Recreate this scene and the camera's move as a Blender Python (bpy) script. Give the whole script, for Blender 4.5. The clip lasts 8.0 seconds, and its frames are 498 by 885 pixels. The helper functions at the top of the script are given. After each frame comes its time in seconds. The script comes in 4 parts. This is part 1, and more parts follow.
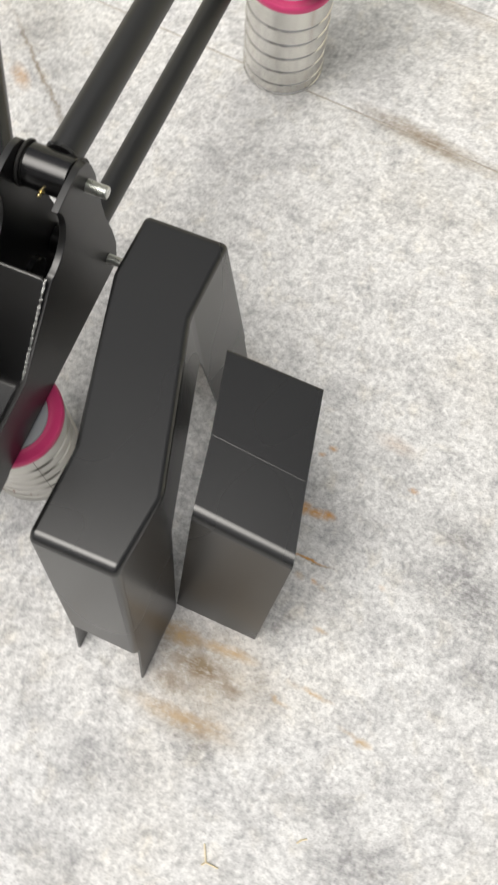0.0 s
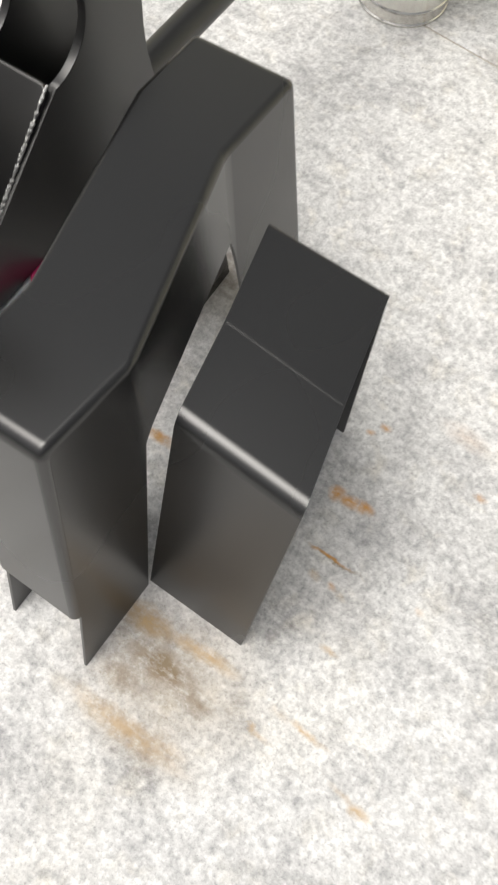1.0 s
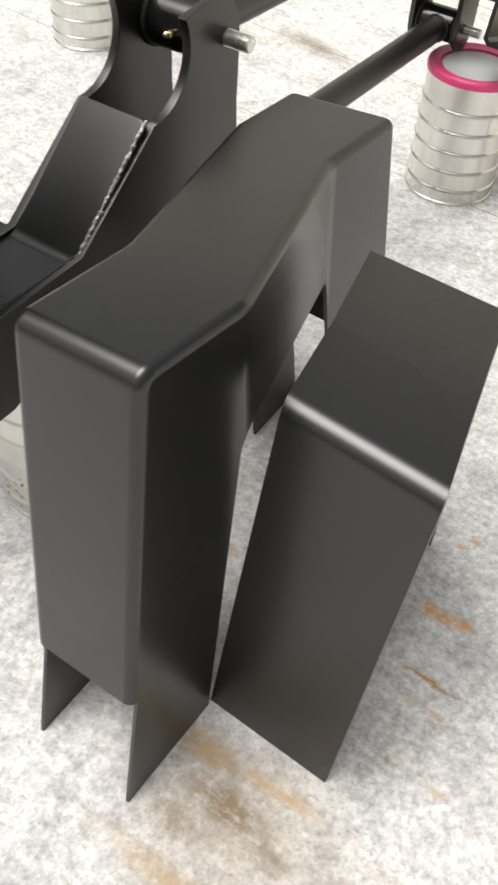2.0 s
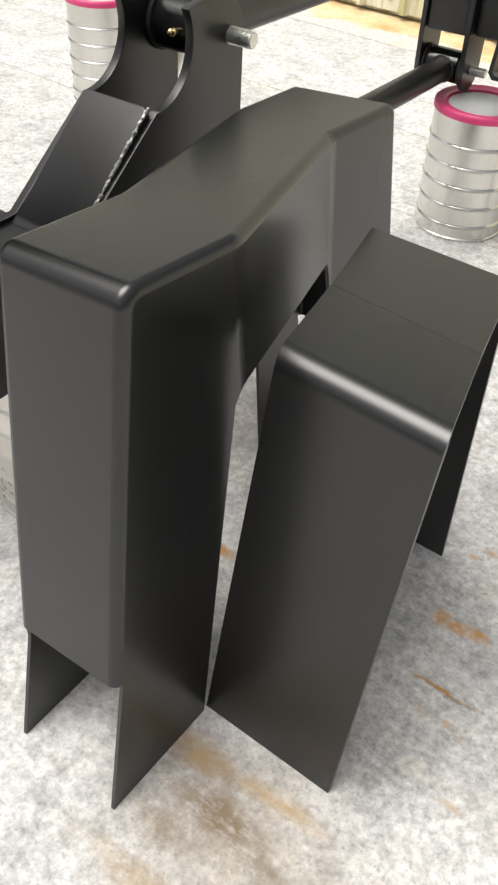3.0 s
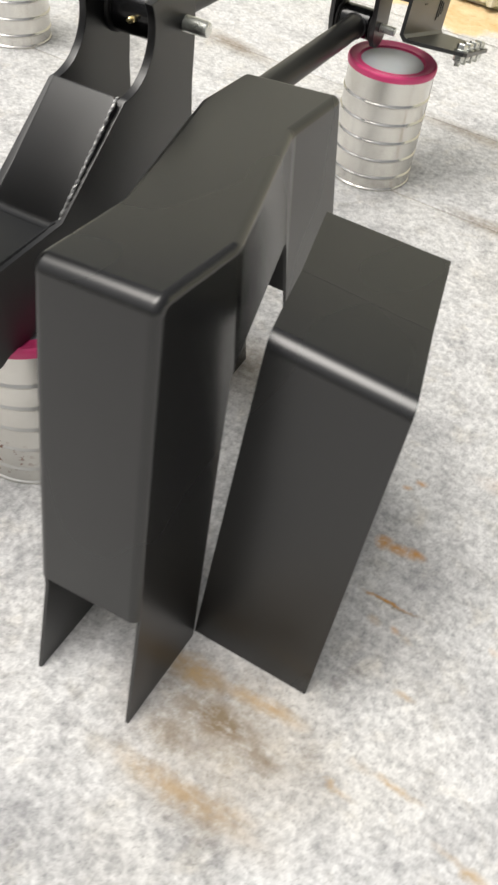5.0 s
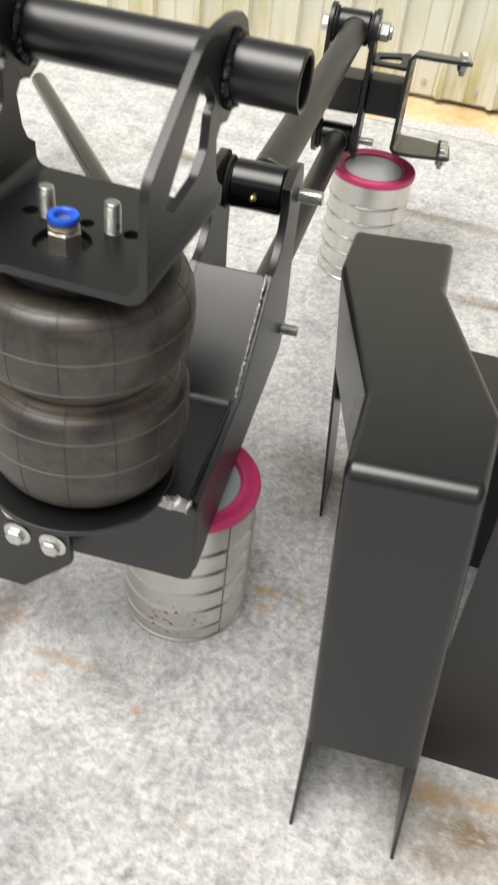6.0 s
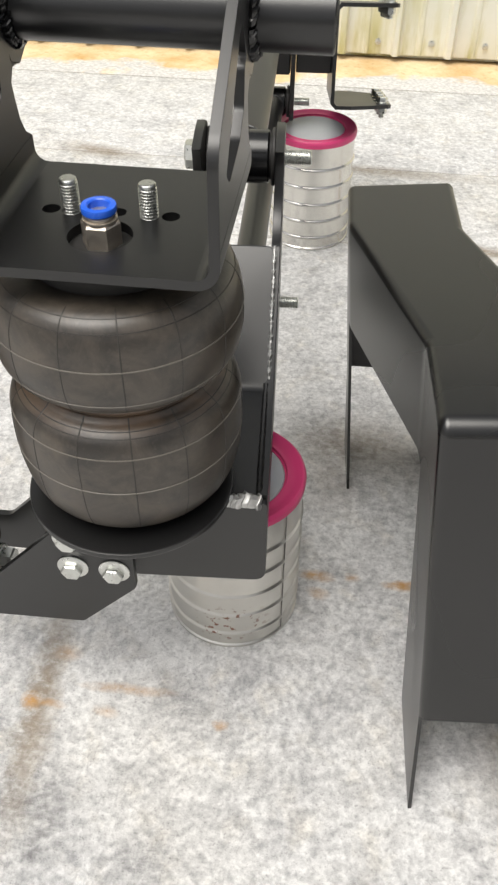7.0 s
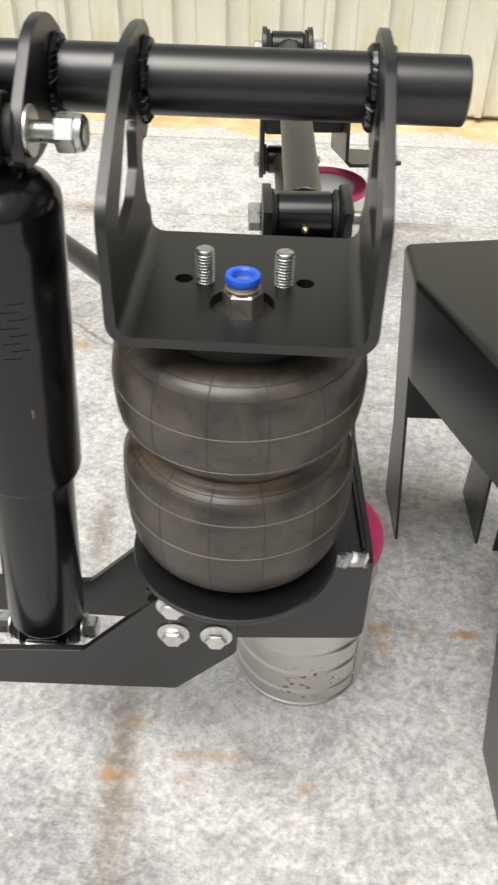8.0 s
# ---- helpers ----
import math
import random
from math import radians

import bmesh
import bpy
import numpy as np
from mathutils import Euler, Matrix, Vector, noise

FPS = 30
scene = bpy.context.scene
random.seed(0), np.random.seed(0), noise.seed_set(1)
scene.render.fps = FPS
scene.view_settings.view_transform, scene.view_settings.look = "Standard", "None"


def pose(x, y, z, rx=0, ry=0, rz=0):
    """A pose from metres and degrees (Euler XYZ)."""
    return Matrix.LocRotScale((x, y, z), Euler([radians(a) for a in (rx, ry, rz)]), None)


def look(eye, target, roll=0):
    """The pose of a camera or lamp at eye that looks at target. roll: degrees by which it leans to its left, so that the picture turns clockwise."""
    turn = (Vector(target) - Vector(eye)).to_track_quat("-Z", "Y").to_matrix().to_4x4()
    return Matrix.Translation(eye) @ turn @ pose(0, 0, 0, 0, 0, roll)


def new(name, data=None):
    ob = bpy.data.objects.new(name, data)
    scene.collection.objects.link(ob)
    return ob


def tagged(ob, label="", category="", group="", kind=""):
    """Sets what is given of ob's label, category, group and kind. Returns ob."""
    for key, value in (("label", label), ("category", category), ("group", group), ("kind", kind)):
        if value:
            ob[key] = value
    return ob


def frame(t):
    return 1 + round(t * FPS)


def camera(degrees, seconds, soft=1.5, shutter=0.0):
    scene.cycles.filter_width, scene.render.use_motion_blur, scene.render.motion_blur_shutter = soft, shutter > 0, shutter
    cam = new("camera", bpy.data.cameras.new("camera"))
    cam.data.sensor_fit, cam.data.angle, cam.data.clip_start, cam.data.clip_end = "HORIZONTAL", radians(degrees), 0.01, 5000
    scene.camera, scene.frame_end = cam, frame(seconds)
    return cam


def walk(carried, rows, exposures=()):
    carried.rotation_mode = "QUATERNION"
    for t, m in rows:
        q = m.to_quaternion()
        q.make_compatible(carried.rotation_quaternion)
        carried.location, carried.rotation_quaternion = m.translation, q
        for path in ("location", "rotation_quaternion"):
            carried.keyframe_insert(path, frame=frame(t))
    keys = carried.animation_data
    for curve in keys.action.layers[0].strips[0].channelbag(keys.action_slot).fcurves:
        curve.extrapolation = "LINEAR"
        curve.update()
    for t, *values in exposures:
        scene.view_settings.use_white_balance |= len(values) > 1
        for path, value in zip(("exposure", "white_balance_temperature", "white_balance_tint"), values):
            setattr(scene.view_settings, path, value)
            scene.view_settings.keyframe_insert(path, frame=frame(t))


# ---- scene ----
cam = camera(32.74, 8.0, 2.3, 0.3)
PATH = [
    (0, (0.4220, -0.0973, 1.1399), (0.2354, 0.4675, -0.7696), 7.92),
    (0.2, (0.4383, -0.0797, 1.1118), (0.2311, 0.4418, -0.8078), 8.67),
    (0.5, (0.4507, -0.0702, 1.0311), (0.1857, 0.4354, -0.8857), 6.35),
    (0.8, (0.4702, -0.0948, 0.9256), (0.1383, 0.4845, -0.9597), 6.23),
    (1, (0.4886, -0.1180, 0.8575), (0.1056, 0.5230, -0.9979), 6.43),
    (1.2, (0.4952, -0.1454, 0.7881), (0.0467, 0.5529, -1.0316), 5.42),
    (1.5, (0.4995, -0.1765, 0.7201), (-0.0810, 0.6854, -0.9887), 4.83),
    (1.8, (0.5096, -0.2179, 0.6855), (-0.1831, 0.8279, -0.8722), 4.99),
    (2, (0.5121, -0.2526, 0.6678), (-0.2478, 0.8506, -0.8173), 4.42),
    (2.2, (0.5233, -0.2796, 0.6515), (-0.2776, 0.8644, -0.7802), 3.38),
    (3.3, (0.5632, -0.2644, 0.5856), (-0.3407, 0.9255, -0.7437), 3.12),
    (3.5, (0.5721, -0.2564, 0.5871), (-0.3021, 0.9476, -0.7494), 3.89),
    (4, (0.5889, -0.2457, 0.6082), (-0.2096, 1.0489, -0.6905), 6.38),
    (4.2, (0.5933, -0.2507, 0.6276), (-0.2045, 1.0383, -0.6770), 6.61),
    (5.3, (0.4380, -0.3930, 0.6842), (-0.0590, 0.8563, -0.7964), 9.21),
    (5.5, (0.3702, -0.4113, 0.6910), (-0.0766, 0.8920, -0.7588), 9.28),
    (5.8, (0.2766, -0.4324, 0.7226), (-0.0981, 0.9440, -0.6793), 8.30),
    (6, (0.2339, -0.4468, 0.7487), (-0.1035, 0.9875, -0.6038), 7.08),
    (6.2, (0.2090, -0.4545, 0.7567), (-0.1108, 1.0127, -0.5643), 5.81),
    (6.5, (0.1886, -0.4459, 0.7569), (-0.0831, 1.0335, -0.5613), 3.62),
    (6.8, (0.1576, -0.4374, 0.7316), (-0.0613, 1.0206, -0.6198), 0.93),
    (7, (0.1348, -0.4364, 0.7119), (-0.0403, 1.0142, -0.6537), 0.57),
    (7.2, (0.1168, -0.4346, 0.7048), (-0.0178, 1.0277, -0.6529), 0.88),
    (7.5, (0.0875, -0.4339, 0.7159), (-0.0106, 1.0536, -0.6174), 1.54),
    (7.8, (0.0515, -0.4357, 0.7221), (-0.0212, 1.0827, -0.5775), 1.55),
    (8, (0.0255, -0.4404, 0.7191), (-0.0463, 1.0920, -0.5641), 1.34),
]
walk(cam, [(t, look(eye, target, roll)) for t, eye, target, roll in PATH], [(0.0, 0.93), (0.5, 0.96), (1.0, 1.12), (1.5, 1.23), (2.0, 1.18), (3.5, 1.08), (4.0, 0.98), (5.5, 0.98), (6.5, 1.0), (8.0, 1.0)])

# ---------------------------------------------------------------- light: overcast sky
world = bpy.data.worlds.new("overcast_sky")
scene.world = world
world.use_nodes = True
wn, wl = world.node_tree.nodes, world.node_tree.links
sky = wn.new("ShaderNodeTexSky")
sky.sky_type, sky.sun_disc = "NISHITA", False
sky.sun_elevation, sky.sun_rotation = radians(69), radians(220)
sky.air_density, sky.dust_density, sky.ozone_density = 1.0, 8.0, 1.0
grey = wn.new("ShaderNodeHueSaturation")
grey.inputs["Saturation"].default_value = 0.15
wl.new(sky.outputs["Color"], grey.inputs["Color"])
wl.new(grey.outputs["Color"], wn["Background"].inputs["Color"])
wn["Background"].inputs["Strength"].default_value = 0.0572

sun = new("sun", bpy.data.lights.new("sun", "SUN"))
sun.data.energy, sun.data.angle, sun.data.color = 1.0, radians(44), (1.0, 0.945, 0.85)
sun.matrix_world = look((0, 0, 3), Vector((0, 0, 3)) - Vector((math.sin(radians(220)) * math.cos(radians(69)), math.cos(radians(220)) * math.cos(radians(69)), math.sin(radians(69)))))


# ---------------------------------------------------------------- materials
class Nodes:
    """A Principled material with short ways to add nodes."""

    def __init__(self, name):
        self.m = bpy.data.materials.new(name)
        self.m.use_nodes = True
        self.t = self.m.node_tree
        self.p = self.t.nodes["Principled BSDF"]
        self.co = self.t.nodes.new("ShaderNodeTexCoord").outputs["Object"]

    def node(self, kind, values=(), **props):
        n = self.t.nodes.new("ShaderNode" + kind)
        for k, v in props.items():
            if k == "data_type":
                n.data_type = v
            elif k == "operation":
                n.operation = v
            elif k == "feature":
                n.feature = v
            elif k == "blend_type":
                n.blend_type = v
        for k, v in dict(values).items():
            self.put(n.inputs[k], v)
        return n

    def put(self, socket, v):
        if isinstance(v, bpy.types.NodeSocket):
            self.t.links.new(v, socket)
        else:
            socket.default_value = v

    def set(self, **kw):
        names = {"color": "Base Color", "rough": "Roughness", "metal": "Metallic", "normal": "Normal", "spec": "Specular IOR Level",
                 "coat": "Coat Weight", "coat_rough": "Coat Roughness", "trans": "Transmission Weight", "ior": "IOR", "sub": "Subsurface Weight"}
        for k, v in kw.items():
            if k == "color" and not isinstance(v, bpy.types.NodeSocket):
                v = (*v, 1)
            self.put(self.p.inputs[names[k]], v)
        return self

    def noise(self, scale, detail=4, rough=0.55, at=None, distort=0.0):
        return self.node("TexNoise", {"Vector": at or self.co, "Scale": scale, "Detail": detail, "Roughness": rough, "Distortion": distort}).outputs["Fac"]

    def math(self, op, a, b=0.0, clamp=False):
        n = self.node("Math", operation=op)
        n.use_clamp = clamp
        self.put(n.inputs[0], a)
        self.put(n.inputs[1], b)
        return n.outputs[0]

    def ramp(self, fac, lo, hi, to0=0.0, to1=1.0):
        n = self.node("MapRange", {"Value": fac, "From Min": lo, "From Max": hi, "To Min": to0, "To Max": to1})
        n.clamp = True
        return n.outputs[0]

    def mix(self, fac, a, b, how="MIX"):
        n = self.node("Mix", data_type="RGBA", blend_type=how)
        self.put(n.inputs[0], fac)
        self.put(n.inputs[6], (*a, 1) if isinstance(a, tuple) else a)
        self.put(n.inputs[7], (*b, 1) if isinstance(b, tuple) else b)
        return n.outputs[2]

    def bump(self, height, strength=0.2, distance=0.001):
        return self.node("Bump", {"Height": height, "Strength": strength, "Distance": distance}).outputs[0]

    def xyz(self, at=None):
        return self.node("SeparateXYZ", {0: at or self.co}).outputs


def paint(name, color, rough, dust=0.25, peel=0.12, spec=0.55):
    """Black powder coat: fine orange peel, a little dust and rubbed patches."""
    k = Nodes(name)
    big = k.noise(5, 1)
    specks = k.node("TexVoronoi", {"Vector": k.co, "Scale": 260.0}).outputs["Distance"]
    speck = k.math("MULTIPLY", k.ramp(specks, 0.035, 0.012), k.ramp(k.noise(14, 3), 0.64, 0.76))
    c = k.mix(k.ramp(big, 0.0, 1.0, 0.0, dust), tuple(color), (0.056, 0.056, 0.055))
    c = k.mix(k.math("MULTIPLY", speck, 0.35), c, (0.35, 0.34, 0.31))
    r = k.ramp(big, 0.0, 1.0, rough - 0.04, rough + 0.06)
    k.set(color=c, rough=r, spec=spec)
    if peel > 0.03:
        k.set(normal=k.bump(k.noise(330, 2), peel, 0.0002))
    return k.m


BLACK = paint("black_powder_coat", (0.0045, 0.0045, 0.0045), 0.27, 0.05, 0.012, 0.76)
GLOSS = paint("black_gloss_paint", (0.005, 0.005, 0.0055), 0.17, 0.05, 0.012)
TUBE = paint("black_tube_paint", (0.005, 0.005, 0.0055), 0.30, 0.05, 0.012, 0.80)
FAINT = paint("rubbed_marking", (0.009, 0.009, 0.0092), 0.21, 0.05, 0.012)
SATIN = paint("black_satin_paint", (0.005, 0.005, 0.0053), 0.35, 0.06, 0.015, 0.76)


def metal(name, color, rough, grime=(0.2, 0.19, 0.17), wear=0.35):
    k = Nodes(name)
    n = k.noise(60, 5)
    c = k.mix(k.ramp(n, 0.45, 0.75, 0.0, wear), tuple(color), tuple(grime))
    k.set(color=c, metal=1.0, rough=k.ramp(k.noise(240, 3), 0.3, 0.7, rough - 0.06, rough + 0.1), normal=k.bump(k.noise(700, 2), 0.1, 0.0003))
    return k.m


ZINC = metal("bright_zinc", (0.70, 0.71, 0.68), 0.30)
WELD = metal("bare_weld", (0.58, 0.58, 0.57), 0.52, (0.25, 0.24, 0.22))
NICKEL = metal("nickel_brass", (0.76, 0.69, 0.60), 0.42)
BRASS = metal("brass", (0.75, 0.62, 0.32), 0.25)


def plastic(name, color, rough, sub=0.0):
    k = Nodes(name)
    k.set(color=k.mix(k.ramp(k.noise(30, 4), 0.3, 0.8, 0, 0.25), tuple(color), tuple(0.7 * c + 0.05 for c in color)), rough=k.ramp(k.noise(80, 3), 0.3, 0.7, rough - 0.05, rough + 0.1), sub=sub)
    return k.m


BLUE = plastic("blue_plastic", (0.02, 0.13, 0.75), 0.3)
# darker copy of the collar's blue; the shade in its bore is painted
BLUE_SHADED = plastic("blue_plastic_shaded_bore", (0.01, 0.05, 0.4), 0.4)
PINK = plastic("pink_plastic", (0.68, 0.05, 0.19), 0.34)
CHIP = plastic("chipped_paint", (0.16, 0.15, 0.13), 0.6)
SOLDER = metal("dark_solder", (0.26, 0.25, 0.235), 0.45)
RUBBER_BLACK = plastic("black_rubber", (0.014, 0.013, 0.012), 0.6)


def frosted():
    k = Nodes("frosted_plastic")
    k.set(color=k.mix(k.noise(25, 3), (0.42, 0.42, 0.43), (0.56, 0.56, 0.58)), rough=0.35, sub=0.1, normal=k.bump(k.noise(60, 3), 0.05, 0.001))
    return k.m


FROST = frosted()


def rubber():
    """Moulded rubber of the air spring: brown dust in clouds, rubbed darker and shinier between them."""
    k = Nodes("dusty_rubber")
    big, fine = k.noise(38, 6, 0.68, distort=0.5), k.noise(260, 4, 0.65)
    z = k.xyz()[2]
    waist = k.ramp(k.math("ABSOLUTE", k.math("SUBTRACT", z, 0.3705)), 0.011, 0.005)
    c = k.mix(k.ramp(big, 0.36, 0.66), (0.024, 0.0204, 0.0168), (0.080, 0.065, 0.050))
    c = k.mix(k.ramp(fine, 0.55, 0.8, 0, 0.4), c, (0.11, 0.095, 0.078))
    c = k.mix(k.math("MULTIPLY", waist, k.ramp(k.noise(35, 4), 0.30, 0.55)), c, (0.125, 0.082, 0.052))
    streak = k.noise(1.0, 4, at=k.node("Mapping", {"Vector": k.co, "Scale": (60, 60, 420)}).outputs[0])
    k.set(color=c, rough=k.ramp(big, 0.34, 0.68, 0.34, 0.46), spec=0.7, normal=k.bump(k.math("ADD", k.math("MULTIPLY", streak, 0.5), fine), 0.16, 0.0005))
    return k.m


RUBBER = rubber()
RUBBER_SEAM = plastic("rubber_mould_seam", (0.034, 0.030, 0.026), 0.45)
# paler than the rubber: the rings' thin highlight is put into the colour
RUBBER_LINE_LIT = plastic("rubber_mould_line_lit", (0.15, 0.135, 0.115), 0.42)


def tin(name, rust, rough):
    k = Nodes(name)
    n, fine = k.noise(12, 5), k.noise(120, 4)
    c = k.mix(k.ramp(n, 0.35, 0.75), (0.74, 0.725, 0.69), (0.60, 0.585, 0.545))
    metalness = 1.0
    if rust:
        z = k.xyz()[2]
        low = k.math("MULTIPLY", k.math("MULTIPLY", k.ramp(z, 0.066, 0.056), k.ramp(z, 0.010, 0.016)), k.ramp(k.noise(160, 3, 0.5), 0.59, 0.63))
        cluster = k.node("VectorMath", {0: k.co, 1: (0.0421, -0.0475, 0.032)}, operation="DISTANCE").outputs["Value"]
        few = k.math("MULTIPLY", low, k.ramp(cluster, 0.040, 0.018))
        c = k.mix(few, c, (0.20, 0.075, 0.035))
        metalness = k.math("SUBTRACT", 1.0, few)
    k.set(color=c, metal=metalness, rough=k.ramp(n, 0.3, 0.8, rough, rough + 0.14), normal=k.bump(fine, 0.06, 0.0005))
    return k.m


TIN, TIN_RUST = tin("tinplate", False, 0.16), tin("tinplate_rust_spots", True, 0.27)

# stains and darker spots on the granite: x, y, half length, half width, turn in degrees, strength; rust streaks run
# across the slabs
RUST_FRONT = [(0.490, -0.058, 0.006, 0.0042, -30, 0.9), (0.500, -0.060, 0.011, 0.0032, 5, 0.5), (0.538, -0.029, 0.020, 0.0034, -3, 0.75), (0.616, -0.058, 0.011, 0.0060, 0, 0.8),
              (0.597, -0.054, 0.016, 0.0030, -6, 0.4), (0.508, 0.048, 0.011, 0.0036, 2, 0.75), (0.453, 0.101, 0.007, 0.0050, -9, 0.6), (0.487, 0.100, 0.006, 0.0035, -7, 0.35),
              (0.412, -0.030, 0.034, 0.0075, 5, 0.8), (0.395, -0.130, 0.058, 0.0110, 2, 0.6), (0.345, -0.036, 0.026, 0.012, 0, 0.7), (0.436, -0.121, 0.020, 0.010, 0, 0.35), (0.505, -0.030, 0.010, 0.004, 0, 0.25)]
RUST_BESIDE = [(0.421, 0.189, 0.0090, 0.0090, 12, 1.0), (0.438, 0.190, 0.0150, 0.0062, 8, 0.95), (0.454, 0.193, 0.0110, 0.0070, 8, 1.0), (0.438, 0.126, 0.004, 0.0025, 0, 0.8), (0.456, 0.1275, 0.023, 0.0019, 2, 0.9), (0.474, 0.103, 0.006, 0.0037, -6, 0.5), (0.411, 0.270, 0.0055, 0.0042, 10, 0.65),
               (0.422, 0.285, 0.006, 0.0048, 15, 0.75), (0.229, 0.127, 0.011, 0.0042, 7, 0.8), (0.547, 0.279, 0.008, 0.0045, 5, 0.65), (0.5, 0.33, 0.03, 0.012, 0, 0.2), (0.56, 0.135, 0.006, 0.004, 0, 0.25)]
RUST_TIN = [(-0.112, -0.054, 0.009, 0.0080, -4, 0.95), (-0.098, -0.054, 0.016, 0.0040, -4, 0.5), (-0.026, -0.031, 0.038, 0.0050, 1, 0.5), (0.066, -0.056, 0.006, 0.0052, -18, 0.6), (0.139, 0.126, 0.016, 0.0066, -3, 0.8),
            (0.143, 0.103, 0.011, 0.0060, -8, 0.5), (0.178, 0.127, 0.007, 0.0050, 0, 0.5), (0.231, 0.123, 0.019, 0.0054, 0, 0.85), (-0.041, -0.056, 0.010, 0.0050, -3, 0.4), (-0.092, 0.000, 0.012, 0.008, 0, 0.4),
            (-0.285, 0.63, 0.024, 0.012, -40, 0.6)]
# brown dirt; the last spot paints the shade under the tall cover
DIRT_AND_SHADE = [(0.461, 0.127, 0.027, 0.0018, 2, 1.0), (0.352, -0.040, 0.045, 0.016, 4, 0.85), (0.388, -0.064, 0.058, 0.022, 0, 1.0), (0.432, -0.072, 0.026, 0.014, 0, 0.8), (0.362, -0.092, 0.034, 0.024, 0, 0.75), (0.40, -0.130, 0.07, 0.020, 2, 0.5),
        (-0.346, 1.105, 0.077, 0.0232, -12, 0.75), (-0.103, -0.050, 0.100, 0.0140, -86, 0.8), (-0.101, -0.113, 0.022, 0.010, 80, 0.4), (0.345, 0.822, 0.10, 0.016, -4, 0.85), (0.62, 0.818, 0.24, 0.014, 0, 0.6),
        (0.20, 1.09, 0.16, 0.018, -4, 0.6), (-0.176, 0.24, 0.012, 0.06, 4, 0.6), (-0.262, 0.652, 0.11, 0.004, -40, 0.8), (0.15, 0.27, 0.03, 0.05, 0, 0.35), (0.388, -0.062, 0.080, 0.060, -5, 0.6), (0.185, 0.33, 0.08, 0.045, 0, 0.5)]
# grey patches that darken the granite, several beside and under the covers
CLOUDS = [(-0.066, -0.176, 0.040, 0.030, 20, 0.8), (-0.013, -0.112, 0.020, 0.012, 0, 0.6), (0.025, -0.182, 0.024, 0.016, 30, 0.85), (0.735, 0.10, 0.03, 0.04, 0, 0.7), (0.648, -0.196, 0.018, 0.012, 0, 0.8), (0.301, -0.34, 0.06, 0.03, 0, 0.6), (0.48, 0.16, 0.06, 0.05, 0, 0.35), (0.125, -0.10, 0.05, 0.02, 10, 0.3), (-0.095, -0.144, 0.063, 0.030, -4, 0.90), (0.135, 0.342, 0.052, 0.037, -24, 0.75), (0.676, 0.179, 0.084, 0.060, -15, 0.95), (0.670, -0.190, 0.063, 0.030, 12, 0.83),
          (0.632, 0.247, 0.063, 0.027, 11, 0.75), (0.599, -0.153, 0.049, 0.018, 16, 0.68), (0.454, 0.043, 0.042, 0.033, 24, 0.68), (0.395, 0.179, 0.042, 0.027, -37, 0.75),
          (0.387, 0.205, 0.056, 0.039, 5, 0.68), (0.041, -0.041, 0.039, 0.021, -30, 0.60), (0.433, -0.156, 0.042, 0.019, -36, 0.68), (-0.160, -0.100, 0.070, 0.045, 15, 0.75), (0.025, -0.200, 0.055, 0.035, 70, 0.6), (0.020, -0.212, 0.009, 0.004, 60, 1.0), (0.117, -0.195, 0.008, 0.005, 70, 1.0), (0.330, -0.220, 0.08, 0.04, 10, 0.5)]


